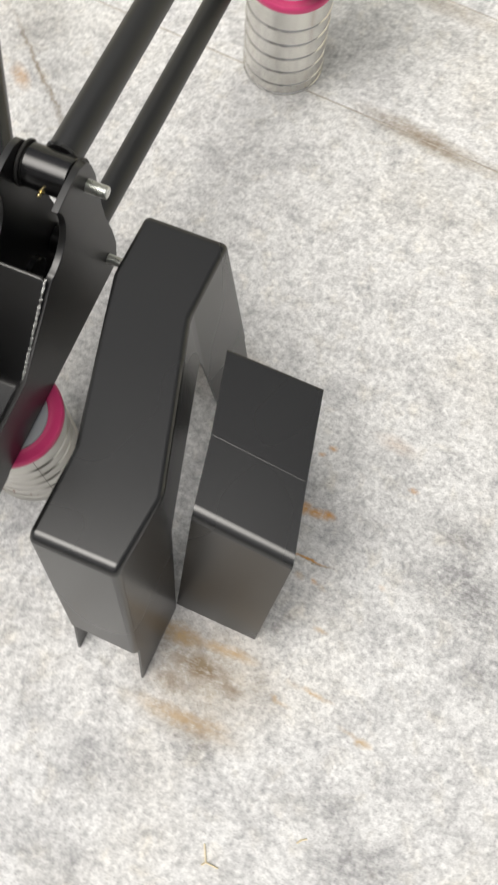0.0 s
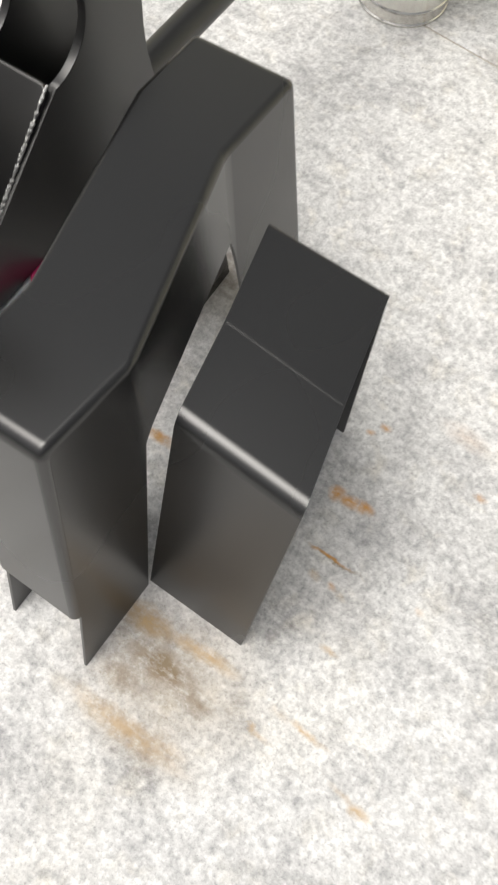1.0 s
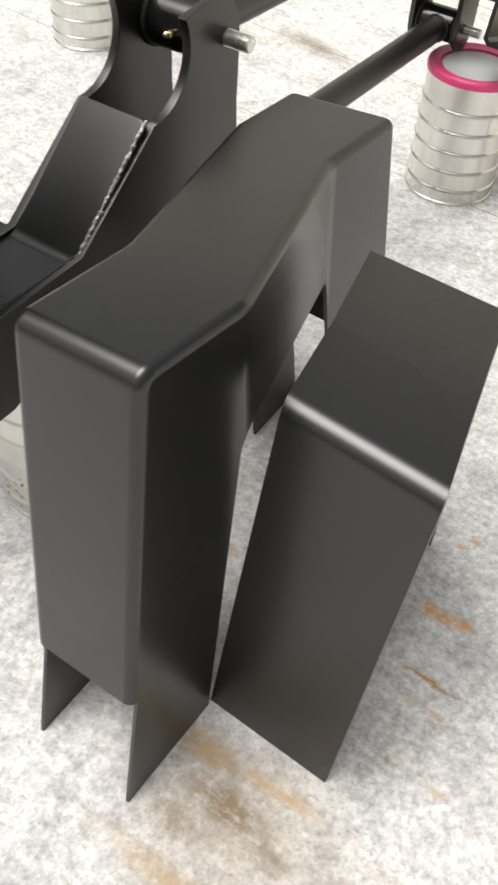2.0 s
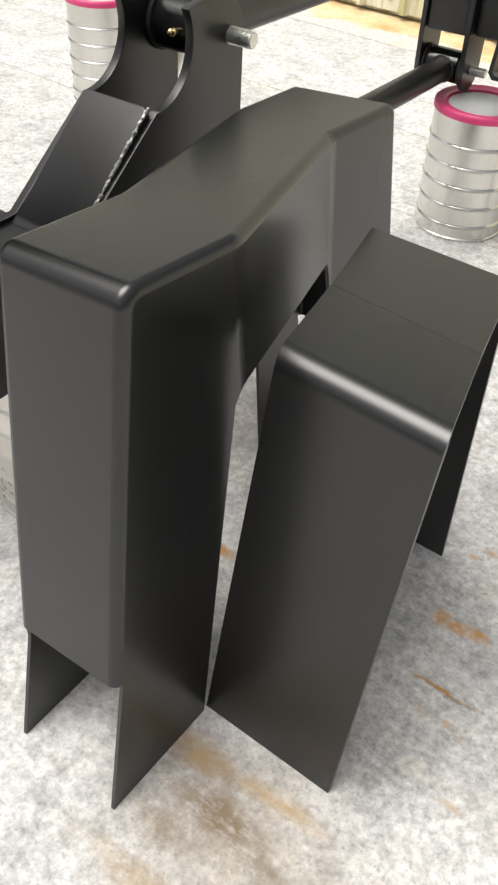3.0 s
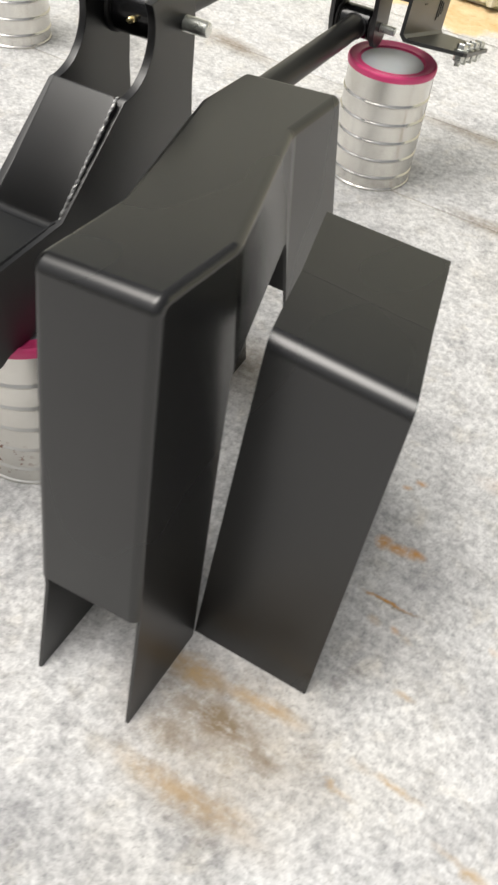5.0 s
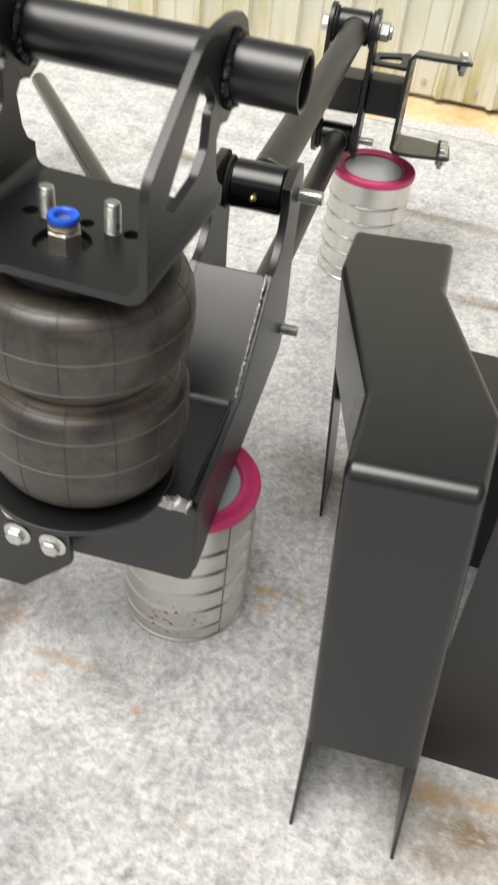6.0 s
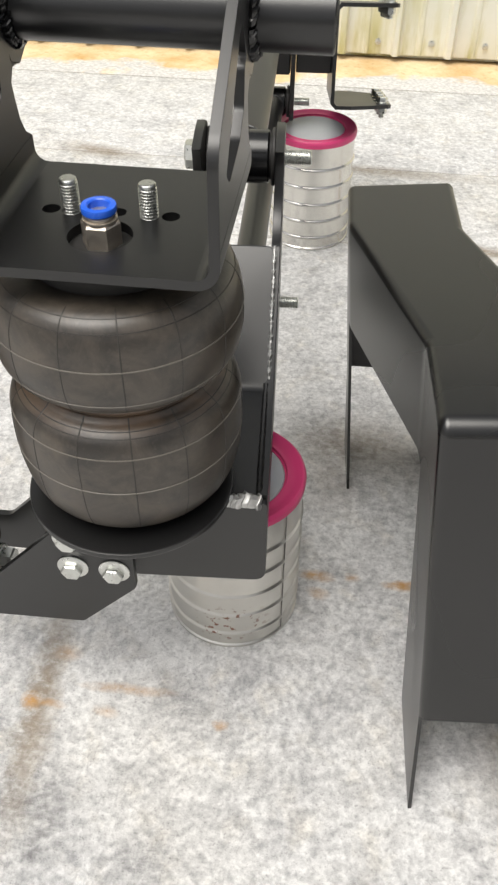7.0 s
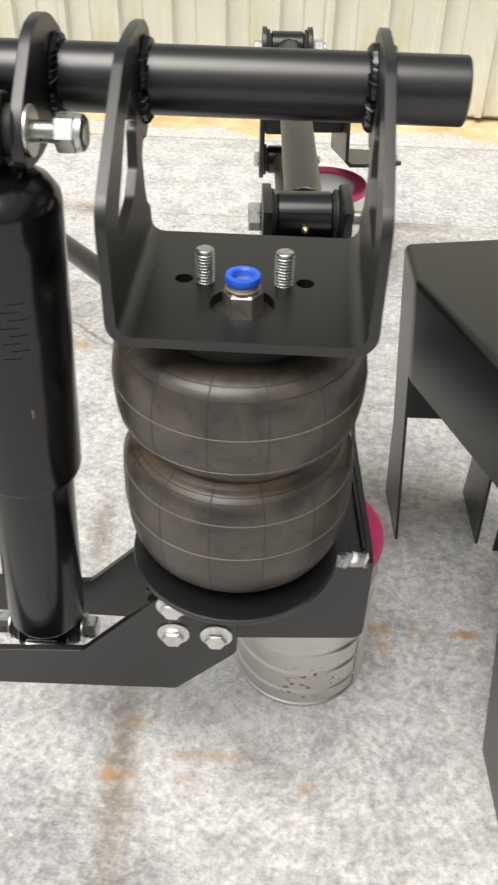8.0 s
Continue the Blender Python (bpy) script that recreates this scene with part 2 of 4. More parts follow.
def granite():
    k = Nodes("flamed_granite")
    geo = k.t.nodes.new("ShaderNodeNewGeometry").outputs["Position"]
    k.co = geo
    a, b = k.noise(340, 3, 0.6), k.noise(150, 4, 0.66)
    mid, wide = k.noise(78, 5, 0.72, distort=0.3), k.noise(18, 4, 0.6, distort=0.4)
    cell = k.xyz(k.node("TexVoronoi", {"Vector": geo, "Scale": 210.0}).outputs["Color"])[0]
    c = k.mix(k.ramp(b, 0.37, 0.62), (0.48, 0.480, 0.483), (0.735, 0.732, 0.725))
    c = k.mix(k.ramp(cell, 0.1, 1.0, 0.0, 0.45), c, (0.765, 0.762, 0.753))
    # grey quartz grains gathered in clumps and wider clouds, straw-coloured tints, dark mica flecks
    grains = k.math("ADD", k.math("MULTIPLY", mid, 0.65), k.math("MULTIPLY", wide, 0.35))
    c = k.mix(k.ramp(grains, 0.43, 0.66, 0.0, 0.88), c, k.mix(1.0, c, (0.50, 0.50, 0.512), "MULTIPLY"))
    c = k.mix(k.ramp(wide, 0.52, 0.74, 0.0, 0.35), c, k.mix(1.0, c, (0.66, 0.66, 0.67), "MULTIPLY"))
    c = k.mix(k.math("MULTIPLY", k.ramp(a, 0.54, 0.72), k.ramp(mid, 0.38, 0.60, 0.28, 0.75)), c, (0.235, 0.235, 0.237))
    c = k.mix(k.ramp(k.noise(27, 5, 0.6, distort=0.4), 0.54, 0.74, 0.0, 0.45), c, k.mix(1.0, c, (1.0, 0.94, 0.82), "MULTIPLY"))
    c = k.mix(k.ramp(k.noise(3.3, 4), 0.50, 0.75, 0.0, 0.25), c, k.mix(1.0, c, (0.95, 0.87, 0.72), "MULTIPLY"))
    wob = k.node("VectorMath", {0: k.node("TexNoise", {"Vector": geo, "Scale": 55.0, "Detail": 5.0, "Roughness": 0.65}).outputs["Color"], 1: (0.5, 0.5, 0.5)}, operation="SUBTRACT").outputs[0]

    drawn = k.math("MULTIPLY", k.math("ADD", k.noise(110, 5, 0.7), k.noise(1.0, 5, 0.65, at=k.node("Mapping", {"Vector": geo, "Scale": (50, 150, 1)}).outputs[0])), 0.5)

    level = k.node("VectorMath", {0: geo, 1: (1, 1, 0)}, operation="MULTIPLY").outputs[0]

    def tint_spots(c, spots, dye, loose, low, high, edge):
        move = k.node("VectorMath", {0: wob, 1: (loose * 1.6, loose, 0.0)}, operation="MULTIPLY").outputs[0]
        at = k.node("VectorMath", {0: level, 1: move}, operation="ADD").outputs[0]
        total = k.math("MULTIPLY", drawn, 0.0001)
        for x, y, l, w, turn, strength in spots:
            onward = k.node("VectorMath", {0: total, 1: (1e-9, 1e-9, 0.0), 2: at}, operation="MULTIPLY_ADD").outputs[0]
            local = k.node("Mapping", {"Vector": onward, "Location": (x, y, 0), "Rotation": (0, 0, radians(turn)), "Scale": (l, w, 1)})
            local.vector_type = "TEXTURE"
            d = k.node("VectorMath", {0: local.outputs[0]}, operation="LENGTH").outputs["Value"]
            total = k.math("MAXIMUM", total, k.ramp(d, 1.0 + edge, 0.25, 0.0, strength))
        grain = k.ramp(drawn, low, high, 0.25, 1.0)
        return k.mix(k.math("MULTIPLY", total, grain), c, dye)

    # multiplies the granite colour down to grey inside these patches
    c = tint_spots(c, CLOUDS, k.mix(1.0, c, (0.42, 0.42, 0.425), "MULTIPLY"), 0.030, 0.40, 0.58, 0.5)
    # dirt, with the tall cover's ground shade dyed in the same brown
    c = tint_spots(c, DIRT_AND_SHADE, (0.200, 0.150, 0.095), 0.022, 0.29, 0.52, 0.5)
    c = tint_spots(c, RUST_FRONT, (0.44, 0.30, 0.145), 0.012, 0.34, 0.56, 0.4)
    c = tint_spots(c, RUST_BESIDE, (0.50, 0.245, 0.055), 0.009, 0.34, 0.54, 0.3)
    c = tint_spots(c, RUST_TIN, (0.48, 0.25, 0.065), 0.010, 0.34, 0.54, 0.4)
    relief = k.math("ADD", k.math("MULTIPLY", b, 0.7), a)
    k.set(color=c, rough=k.ramp(b, 0.3, 0.7, 0.62, 0.85), spec=0.35, normal=k.bump(relief, 0.28, 0.0011))
    return k.m


GRANITE = granite()


def earth(name, dark, light, scale):
    k = Nodes(name)
    c = k.mix(k.ramp(k.noise(scale, 6, 0.65), 0.3, 0.7), tuple(dark), tuple(light))
    c = k.mix(k.ramp(k.noise(scale * 9, 4), 0.55, 0.75, 0, 0.6), c, tuple(0.55 * v for v in dark))
    k.set(color=c, rough=0.9, spec=0.2, normal=k.bump(k.noise(scale * 14, 5), 0.4, 0.003))
    return k.m


JOINT = earth("joint_sand", (0.34, 0.305, 0.26), (0.48, 0.44, 0.39), 30)
def ochre():
    """Concrete stained ochre by the wall's run-off; grey cement creeps over it from the paving in an uneven front."""
    k = Nodes("ochre_stained_concrete")
    x, y, z = k.xyz()[0], k.xyz()[1], k.xyz()[2]
    c = k.mix(k.ramp(k.noise(9, 6, 0.65), 0.3, 0.7), (0.58, 0.37, 0.16), (0.84, 0.70, 0.47))
    c = k.mix(k.ramp(k.noise(70, 4), 0.55, 0.75, 0, 0.5), c, (0.36, 0.22, 0.10))
    front = k.math("ADD", y, k.math("MULTIPLY", k.noise(5.5, 5, 0.6), -0.34))
    grey = k.mix(k.ramp(k.noise(120, 4, 0.65), 0.35, 0.65), (0.45, 0.44, 0.43), (0.70, 0.69, 0.67))
    c = k.mix(k.ramp(front, 1.415, 1.385), c, grey)
    k.set(color=c, rough=0.9, spec=0.2, normal=k.bump(k.noise(130, 5), 0.4, 0.003))
    return k.m


OCHRE = ochre()
# for the added walls out of view; pale to keep reflections bright
UNSEEN_WALL = earth("unseen_pale_wall", (0.52, 0.52, 0.49), (0.66, 0.66, 0.62), 4)
YARD = earth("yard_concrete", (0.46, 0.455, 0.445), (0.60, 0.595, 0.58), 3)


def wall_paint():
    """Cream enamel on sheet steel, mossy and rusty towards its foot in stains of uneven height."""
    k = Nodes("cream_sheet_paint")
    z = k.xyz()[2]
    runs = k.noise(1.0, 5, 0.6, at=k.node("Mapping", {"Vector": k.co, "Scale": (18, 18, 3)}).outputs[0])
    c = k.mix(k.ramp(k.noise(6, 4), 0.3, 0.7), (0.75, 0.745, 0.62), (0.83, 0.82, 0.72))
    moss = k.math("MULTIPLY", k.ramp(runs, 0.46, 0.66), k.ramp(z, 0.30, 0.0))
    c = k.mix(k.math("MULTIPLY", moss, 0.85), c, (0.55, 0.50, 0.16))
    c = k.mix(k.math("MULTIPLY", k.ramp(runs, 0.5, 0.7, 0, 0.7), k.ramp(z, 0.09, 0.0)), c, (0.33, 0.33, 0.10))
    k.set(color=c, rough=0.42, normal=k.bump(k.noise(25, 3), 0.1, 0.002))
    return k.m


CREAM = wall_paint()


# ---------------------------------------------------------------- mesh helpers
def finish(me, mat, smooth=38):
    me.materials.clear()
    me.materials.append(mat)
    for p in me.polygons:
        p.use_smooth = True
    me.set_sharp_from_angle(angle=radians(smooth))
    return me


def thing(name, at, label, category, group="", kind=""):
    ob = new(name)
    ob.location = at
    ob.empty_display_size = 0.02
    return tagged(ob, label, category, group, kind)


def part(name, bm, mat, parent, label="", smooth=38, turn=True):
    """A bmesh in world places (or a mesh) as one object under a thing or a part."""
    if isinstance(bm, bpy.types.Mesh):
        me = bm
    else:
        if turn:
            bmesh.ops.recalc_face_normals(bm, faces=bm.faces)
        me = bpy.data.meshes.new(name)
        bm.to_mesh(me)
        bm.free()
    ob = new(name, finish(me, mat, smooth))
    if name != "slab":
        even = ob.modifiers.new("even_normals", "WEIGHTED_NORMAL")
        even.keep_sharp = True
    ob.parent = parent
    if parent is not None and parent.type == "EMPTY":
        ob.matrix_parent_inverse = Matrix.Translation(-parent.location)
    return tagged(ob, label)


def loft(bm, rings, close=True, caps=True):
    """Joins rings of equally many points by quads."""
    vs = [[bm.verts.new(p) for p in ring] for ring in rings]
    n = len(vs[0])
    for a, b in zip(vs, vs[1:]):
        for i in range(n if close else n - 1):
            j = (i + 1) % n
            bm.faces.new((a[i], a[j], b[j], b[i]))
    if caps:
        bm.faces.new(vs[0][::-1])
        bm.faces.new(vs[-1])
    return bm


def lathe(profile, m=None, n=48, bm=None, caps=True):
    """Turns (radius, height) pairs about z, then moves by m."""
    bm = bm or bmesh.new()
    m = m or Matrix.Identity(4)
    rings = [[m @ Vector((r * math.cos(2 * math.pi * i / n), r * math.sin(2 * math.pi * i / n), z)) for i in range(n)] for r, z in profile]
    return loft(bm, rings, caps=caps)


def axis(a, b):
    """The pose whose z runs from a to b, at a."""
    a, b = Vector(a), Vector(b)
    return Matrix.Translation(a) @ (b - a).to_track_quat("Z", "Y").to_matrix().to_4x4()


def rod(a, b, r, n=28, edge=0.0015, bm=None):
    length = (Vector(b) - Vector(a)).length
    return lathe([(r - edge, 0), (r, edge), (r, length - edge), (r - edge, length)], axis(a, b), n, bm)


def pipe(a, b, r, wall, n=48):
    length = (Vector(b) - Vector(a)).length
    e, q = 0.001, r - wall
    bm = lathe([(q, 0.001), (q + e, 0), (r - e, 0), (r, e), (r, length - e), (r - e, length), (q + e, length), (q, length - e)], axis(a, b), n, caps=False)
    inner = lathe([(q, 0.001), (q, length - e)], axis(a, b), n, caps=False)
    me = bpy.data.meshes.new("t")
    inner.to_mesh(me)
    inner.free()
    bm.from_mesh(me)
    bpy.data.meshes.remove(me)
    bmesh.ops.remove_doubles(bm, verts=bm.verts, dist=1e-6)
    return bm


def block(x0, x1, y0, y1, z0, z1, m=None, bevel=0.002, bm=None):
    own = bmesh.new()
    bmesh.ops.create_cube(own, size=1, matrix=Matrix.Translation(((x0 + x1) / 2, (y0 + y1) / 2, (z0 + z1) / 2)) @ Matrix.Diagonal((x1 - x0, y1 - y0, z1 - z0, 1)))
    if bevel:
        bmesh.ops.bevel(own, geom=own.edges, offset=bevel, segments=2, affect="EDGES", profile=0.5)
    if m is not None:
        bmesh.ops.transform(own, matrix=m, verts=own.verts)
    if bm is None:
        return own
    me = bpy.data.meshes.new("t")
    own.to_mesh(me)
    own.free()
    bm.from_mesh(me)
    bpy.data.meshes.remove(me)
    return bm


def plate(outlines, thick, m, bevel=0.0008):
    """A flat plate cut to outlines (the first is the rim, the others holes), thick along its normal, moved by m."""
    cu = bpy.data.curves.new("t", "CURVE")
    cu.dimensions, cu.fill_mode = "2D", "BOTH"
    cu.extrude, cu.bevel_depth, cu.bevel_resolution, cu.offset = thick / 2 - bevel, bevel, 1, -bevel
    for line in outlines:
        s = cu.splines.new("POLY")
        s.points.add(len(line) - 1)
        for p, (x, y) in zip(s.points, line):
            p.co = (x, y, 0, 1)
        s.use_cyclic_u = True
    ob = bpy.data.objects.new("t", cu)
    me = bpy.data.meshes.new_from_object(ob)
    bm = bmesh.new()
    bm.from_mesh(me)
    bmesh.ops.remove_doubles(bm, verts=bm.verts, dist=2e-6)
    bmesh.ops.transform(bm, matrix=m, verts=bm.verts)
    bmesh.ops.recalc_face_normals(bm, faces=bm.faces)
    bm.to_mesh(me)
    bm.free()
    bpy.data.objects.remove(ob)
    bpy.data.curves.remove(cu)
    return me


def arc(cx, cy, r, a0, a1, n=10):
    return [(cx + r * math.cos(radians(a0 + (a1 - a0) * i / n)), cy + r * math.sin(radians(a0 + (a1 - a0) * i / n))) for i in range(n + 1)]


def rounded(points, r, n=4):
    """The outline with each corner rounded by r (or by its own third value)."""
    out = []
    for i, p in enumerate(points):
        q, a, b = Vector(p[:2]), Vector(points[i - 1][:2]), Vector(points[(i + 1) % len(points)][:2])
        rr = p[2] if len(p) > 2 else r
        u, v = (a - q), (b - q)
        d = min(rr, u.length * 0.45, v.length * 0.45)
        if d < 1e-5:
            out.append(tuple(q))
            continue
        s, e = q + u.normalized() * d, q + v.normalized() * d
        for k in range(n + 1):
            t = k / n
            w = s * (1 - t) ** 2 + q * 2 * t * (1 - t) + e * t ** 2
            out.append((w.x, w.y))
    return out


def frame_of(origin, x, y):
    """The pose with the given x and y axes."""
    x, y = Vector(x), Vector(y)
    z = x.cross(y)
    return Matrix(((x.x, y.x, z.x, origin[0]), (x.y, y.y, z.y, origin[1]), (x.z, y.z, z.z, origin[2]), (0, 0, 0, 1)))


def hexagon(r, m, z0, z1, bm=None, edge=0.0012):
    bm = bm or bmesh.new()
    rings = []
    for f, z in ((0.93, z0), (1.0, z0 + edge), (1.0, z1 - edge), (0.9, z1)):
        rings.append([m @ Vector((r * f * math.cos(math.pi * i / 3), r * f * math.sin(math.pi * i / 3), z)) for i in range(6)])
    return loft(bm, rings)


def thread(r, m, z0, z1, pitch=0.0016, n=18):
    """A threaded end with rounded tip."""
    prof, z = [], z0
    while z < z1 - pitch:
        prof += [(r, z), (r, z + pitch * 0.2), (r * 0.80, z + pitch * 0.55), (r * 0.80, z + pitch * 0.7)]
        z += pitch
    prof += [(r * 0.95, z), (r * 0.9, z1 - 0.0006), (r * 0.75, z1)]
    return lathe(prof, m, n)


def bolt(parent, at, way, r, head=0.0, shank=0.03, threaded=True, flange=0.0, mat=ZINC, label="", name="bolt"):
    """A bolt whose head sits at 'at' and looks along 'way'; with head 0 only the threaded end shows."""
    m = axis(at, Vector(at) + Vector(way))
    if head:
        ob = part(name, hexagon(r * (1.5 if flange else 1.75), m, flange and 0.0025, head), mat, parent, label, 30)
        if flange:
            part("flange", lathe([(r * 2.15, 0), (r * 2.2, 0.001), (r * 1.45, 0.0034)], m, 28), mat, ob)
    else:
        ob = part(name, thread(r, m, 0, shank), mat, parent, label, 50)
    return ob


def beads(path, r, step=0.55, seed=1, flat=0.7, loose=0.0, pitch=None):
    """A weld: one rippled bead swept along a path."""
    rnd, bm, rings, run = random.Random(seed), bmesh.new(), [], 0.0
    pitch, pts = pitch or r * 0.9, []
    for a, b in zip(path, path[1:]):
        a, b = Vector(a), Vector(b)
        n = max(1, round((b - a).length / (pitch / 5)))
        pts += [(a.lerp(b, i / n), (b - a).normalized()) for i in range(n)]
    pts.append((Vector(path[-1]), pts[-1][1]))
    wob = [rnd.uniform(0.82 - 0.6 * loose, 1.15 + 0.35 * loose) for _ in range(400)]
    drift = [Vector((rnd.uniform(-1, 1), rnd.uniform(-1, 1), rnd.uniform(-1, 1))) * r * 0.45 * loose for _ in range(400)]
    for i, (p, d) in enumerate(pts):
        k, f = divmod(i, 5)
        size = r * wob[k % 400] * (1.0 - 0.26 * (f / 5) ** 1.5)
        if i in (0, len(pts) - 1):
            size *= 0.35
        p = p + drift[k % 400].lerp(drift[(k + 1) % 400], f / 5)
        q = d.to_track_quat("Z", "Y").to_matrix()
        rings.append([p + q @ Vector((size * math.cos(t), size * math.sin(t), -0.35 * pitch * math.cos(2 * t))) for t in [2 * math.pi * j / 9 for j in range(9)]])
    return loft(bm, rings)


# ---------------------------------------------------------------- ground and wall
def ground_and_wall():
    bm = bmesh.new()
    loft(bm, [[(-400, -400, -0.06), (400, -400, -0.06), (400, 400, -0.06), (-400, 400, -0.06)], [(-400, -400, -0.03), (400, -400, -0.03), (400, 400, -0.03), (-400, 400, -0.03)]])
    tagged(part("ground", bm, YARD, None), "grey concrete yard under the paving slabs", "ground", kind="structure")

    pave = tagged(part("pavement", block(-4.2, 4.4, -3.2, 1.504, -0.03, -0.0012, bevel=0), JOINT, None), "grey granite paving slabs with sandy joints", "pavement", kind="structure")
    kerb = block(-4.2, 4.4, 1.508, 2.1, -0.03, -0.001, bevel=0.002)
    tagged(part("wall_footing", kerb, OCHRE, None), "ochre stained concrete strip along the wall", "concrete strip", kind="structure")

    wall = tagged(part("wall_north", block(-4.2, 4.4, 1.71, 1.83, 0.0, 1.5, bevel=0.003), CREAM, None), "cream painted ribbed sheet steel wall with mossy foot", "wall", kind="structure")
    # three low walls out of view, added to shape horizon light and reflections
    for name, x0, x1, y0, y1 in (("unseen_wall_south", -6.5, 6.7, -6.62, -6.5), ("unseen_wall_west", -6.62, -6.5, -6.5, 1.83), ("unseen_wall_east", 6.7, 6.82, -6.5, 1.83)):
        tagged(part(name, block(x0, x1, y0, y1, -0.03, 0.9, bevel=0.003), UNSEEN_WALL, None), "unseen low pale wall added to shape reflections", "wall", kind="structure")
    # ribbed sheets, each five ribs wide
    pitch, ribs = 0.1245, 5
    prof = []
    for i in range(ribs):
        x = i * pitch
        prof += [(x + 0.004, 0.0), (x + 0.010, -0.017), (x + 0.021, -0.017), (x + 0.027, 0.0), (x + 0.062, 0.0), (x + 0.066, -0.003), (x + 0.074, -0.003), (x + 0.078, 0.0)]
    prof = [(0.0, 0.0)] + prof + [(ribs * pitch - 0.001, 0.0)]
    ring = prof + [(x, y + 0.0012) for x, y in prof[::-1]]
    bm = loft(bmesh.new(), [[(x, y, z) for x, y in ring] for z in (0.012, 0.3, 1.47)])
    bmesh.ops.recalc_face_normals(bm, faces=bm.faces)
    me = bpy.data.meshes.new("sheet")
    bm.to_mesh(me)
    bm.free()
    finish(me, CREAM, 25)
    screw = bpy.data.meshes.new("screw")
    b2 = hexagon(0.005, axis((0, 0, 0), (0, -1, 0)), 0.001, 0.005)
    lathe([(0.0075, 0), (0.0075, 0.0008), (0.005, 0.0012)], axis((0, 0, 0), (0, -1, 0)), 16, b2)
    b2.to_mesh(screw)
    b2.free()
    finish(screw, ZINC)
    start = 0.0924 - 0.0155 - pitch * ribs * 5
    for i in range(11):
        x0 = start + i * pitch * ribs
        sheet = new("sheet", me)
        sheet.location = (x0, 1.694, 0)
        sheet.parent = wall
        if abs(x0 + 0.3) < 1.3:
            for r in range(ribs):
                s = new("screw", screw)
                s.location = (x0 + r * pitch + 0.098, 1.692, 0.04)
                s.parent = wall
    return pave


PAVE = ground_and_wall()


# ---------------------------------------------------------------- tins that carry the parts
def can(at, spin, mat, label, bead):
    top = thing("tin_can", (0, 0, 0), label, "tin can", "tins under the parts")
    r, h, prof = 0.0635, 0.174, []
    prof += [(r - 0.004, 0.002), (r - 0.002, 0.0), (r + 0.0012, 0.0006), (r + 0.0014, 0.0035), (r, 0.005), (r, 0.010)]
    for i in range(5):
        z = 0.022 + i * 0.0282
        prof += [(r, z - 0.0036), (r + 0.10 * bead, z - 0.0027), (r + 0.42 * bead, z - 0.0018), (r + 0.80 * bead, z - 0.0011), (r + bead, z), (r + 0.80 * bead, z + 0.0011), (r + 0.42 * bead, z + 0.0018), (r + 0.10 * bead, z + 0.0027), (r, z + 0.0036)]
    prof += [(r, 0.158), (r, h - 0.004), (r + 0.0012, h - 0.003), (r + 0.0012, h)]
    body = part("body", lathe(prof, None, 72), mat, top)
    seam = plate([rounded([(-0.0004, 0.004), (0.0004, 0.004), (0.0004, 0.168), (-0.0004, 0.168)], 0.0002)], 0.0006, pose(r + 0.0006, 0, 0, 90, 0, 90), 0.0001)
    part("seam", seam, SOLDER, body, "dark lap seam")
    lid = part("lid", lathe([(0.0645, 0.1698), (0.0658, 0.1702), (0.0662, 0.1755), (0.0655, 0.1783), (0.0635, 0.1800), (0.0605, 0.1797), (0.0585, 0.1782), (0.0525, 0.1770), (0.0503, 0.1780), (0.0490, 0.1777), (0.0484, 0.1752), (0.047, 0.1752), (0.047, 0.1732), (0.060, 0.1715)], None, 72, caps=False), PINK, top, "glossy pink plastic rim")
    part("lid_centre", lathe([(0.047, 0.1738), (0.0458, 0.1754), (0.038, 0.1748), (0.022, 0.1752), (0.004, 0.1750)], None, 60), FROST, lid, "milky translucent middle")
    top.matrix_basis = pose(*at, 0, 0, spin)
    return top


can((0.0565, 0.091, 0), -35, TIN_RUST, "ribbed tin can, rust spotted, pink lid, under the arm", 0.0019)
can((-0.66, 0.84, 0), 70, TIN, "ribbed tin can with pink lid standing apart on the paving", 0.0022)
can((0.076, 0.850, 0), 20, TIN, "shiny ribbed tin can with pink lid under the frame bracket", 0.0020)


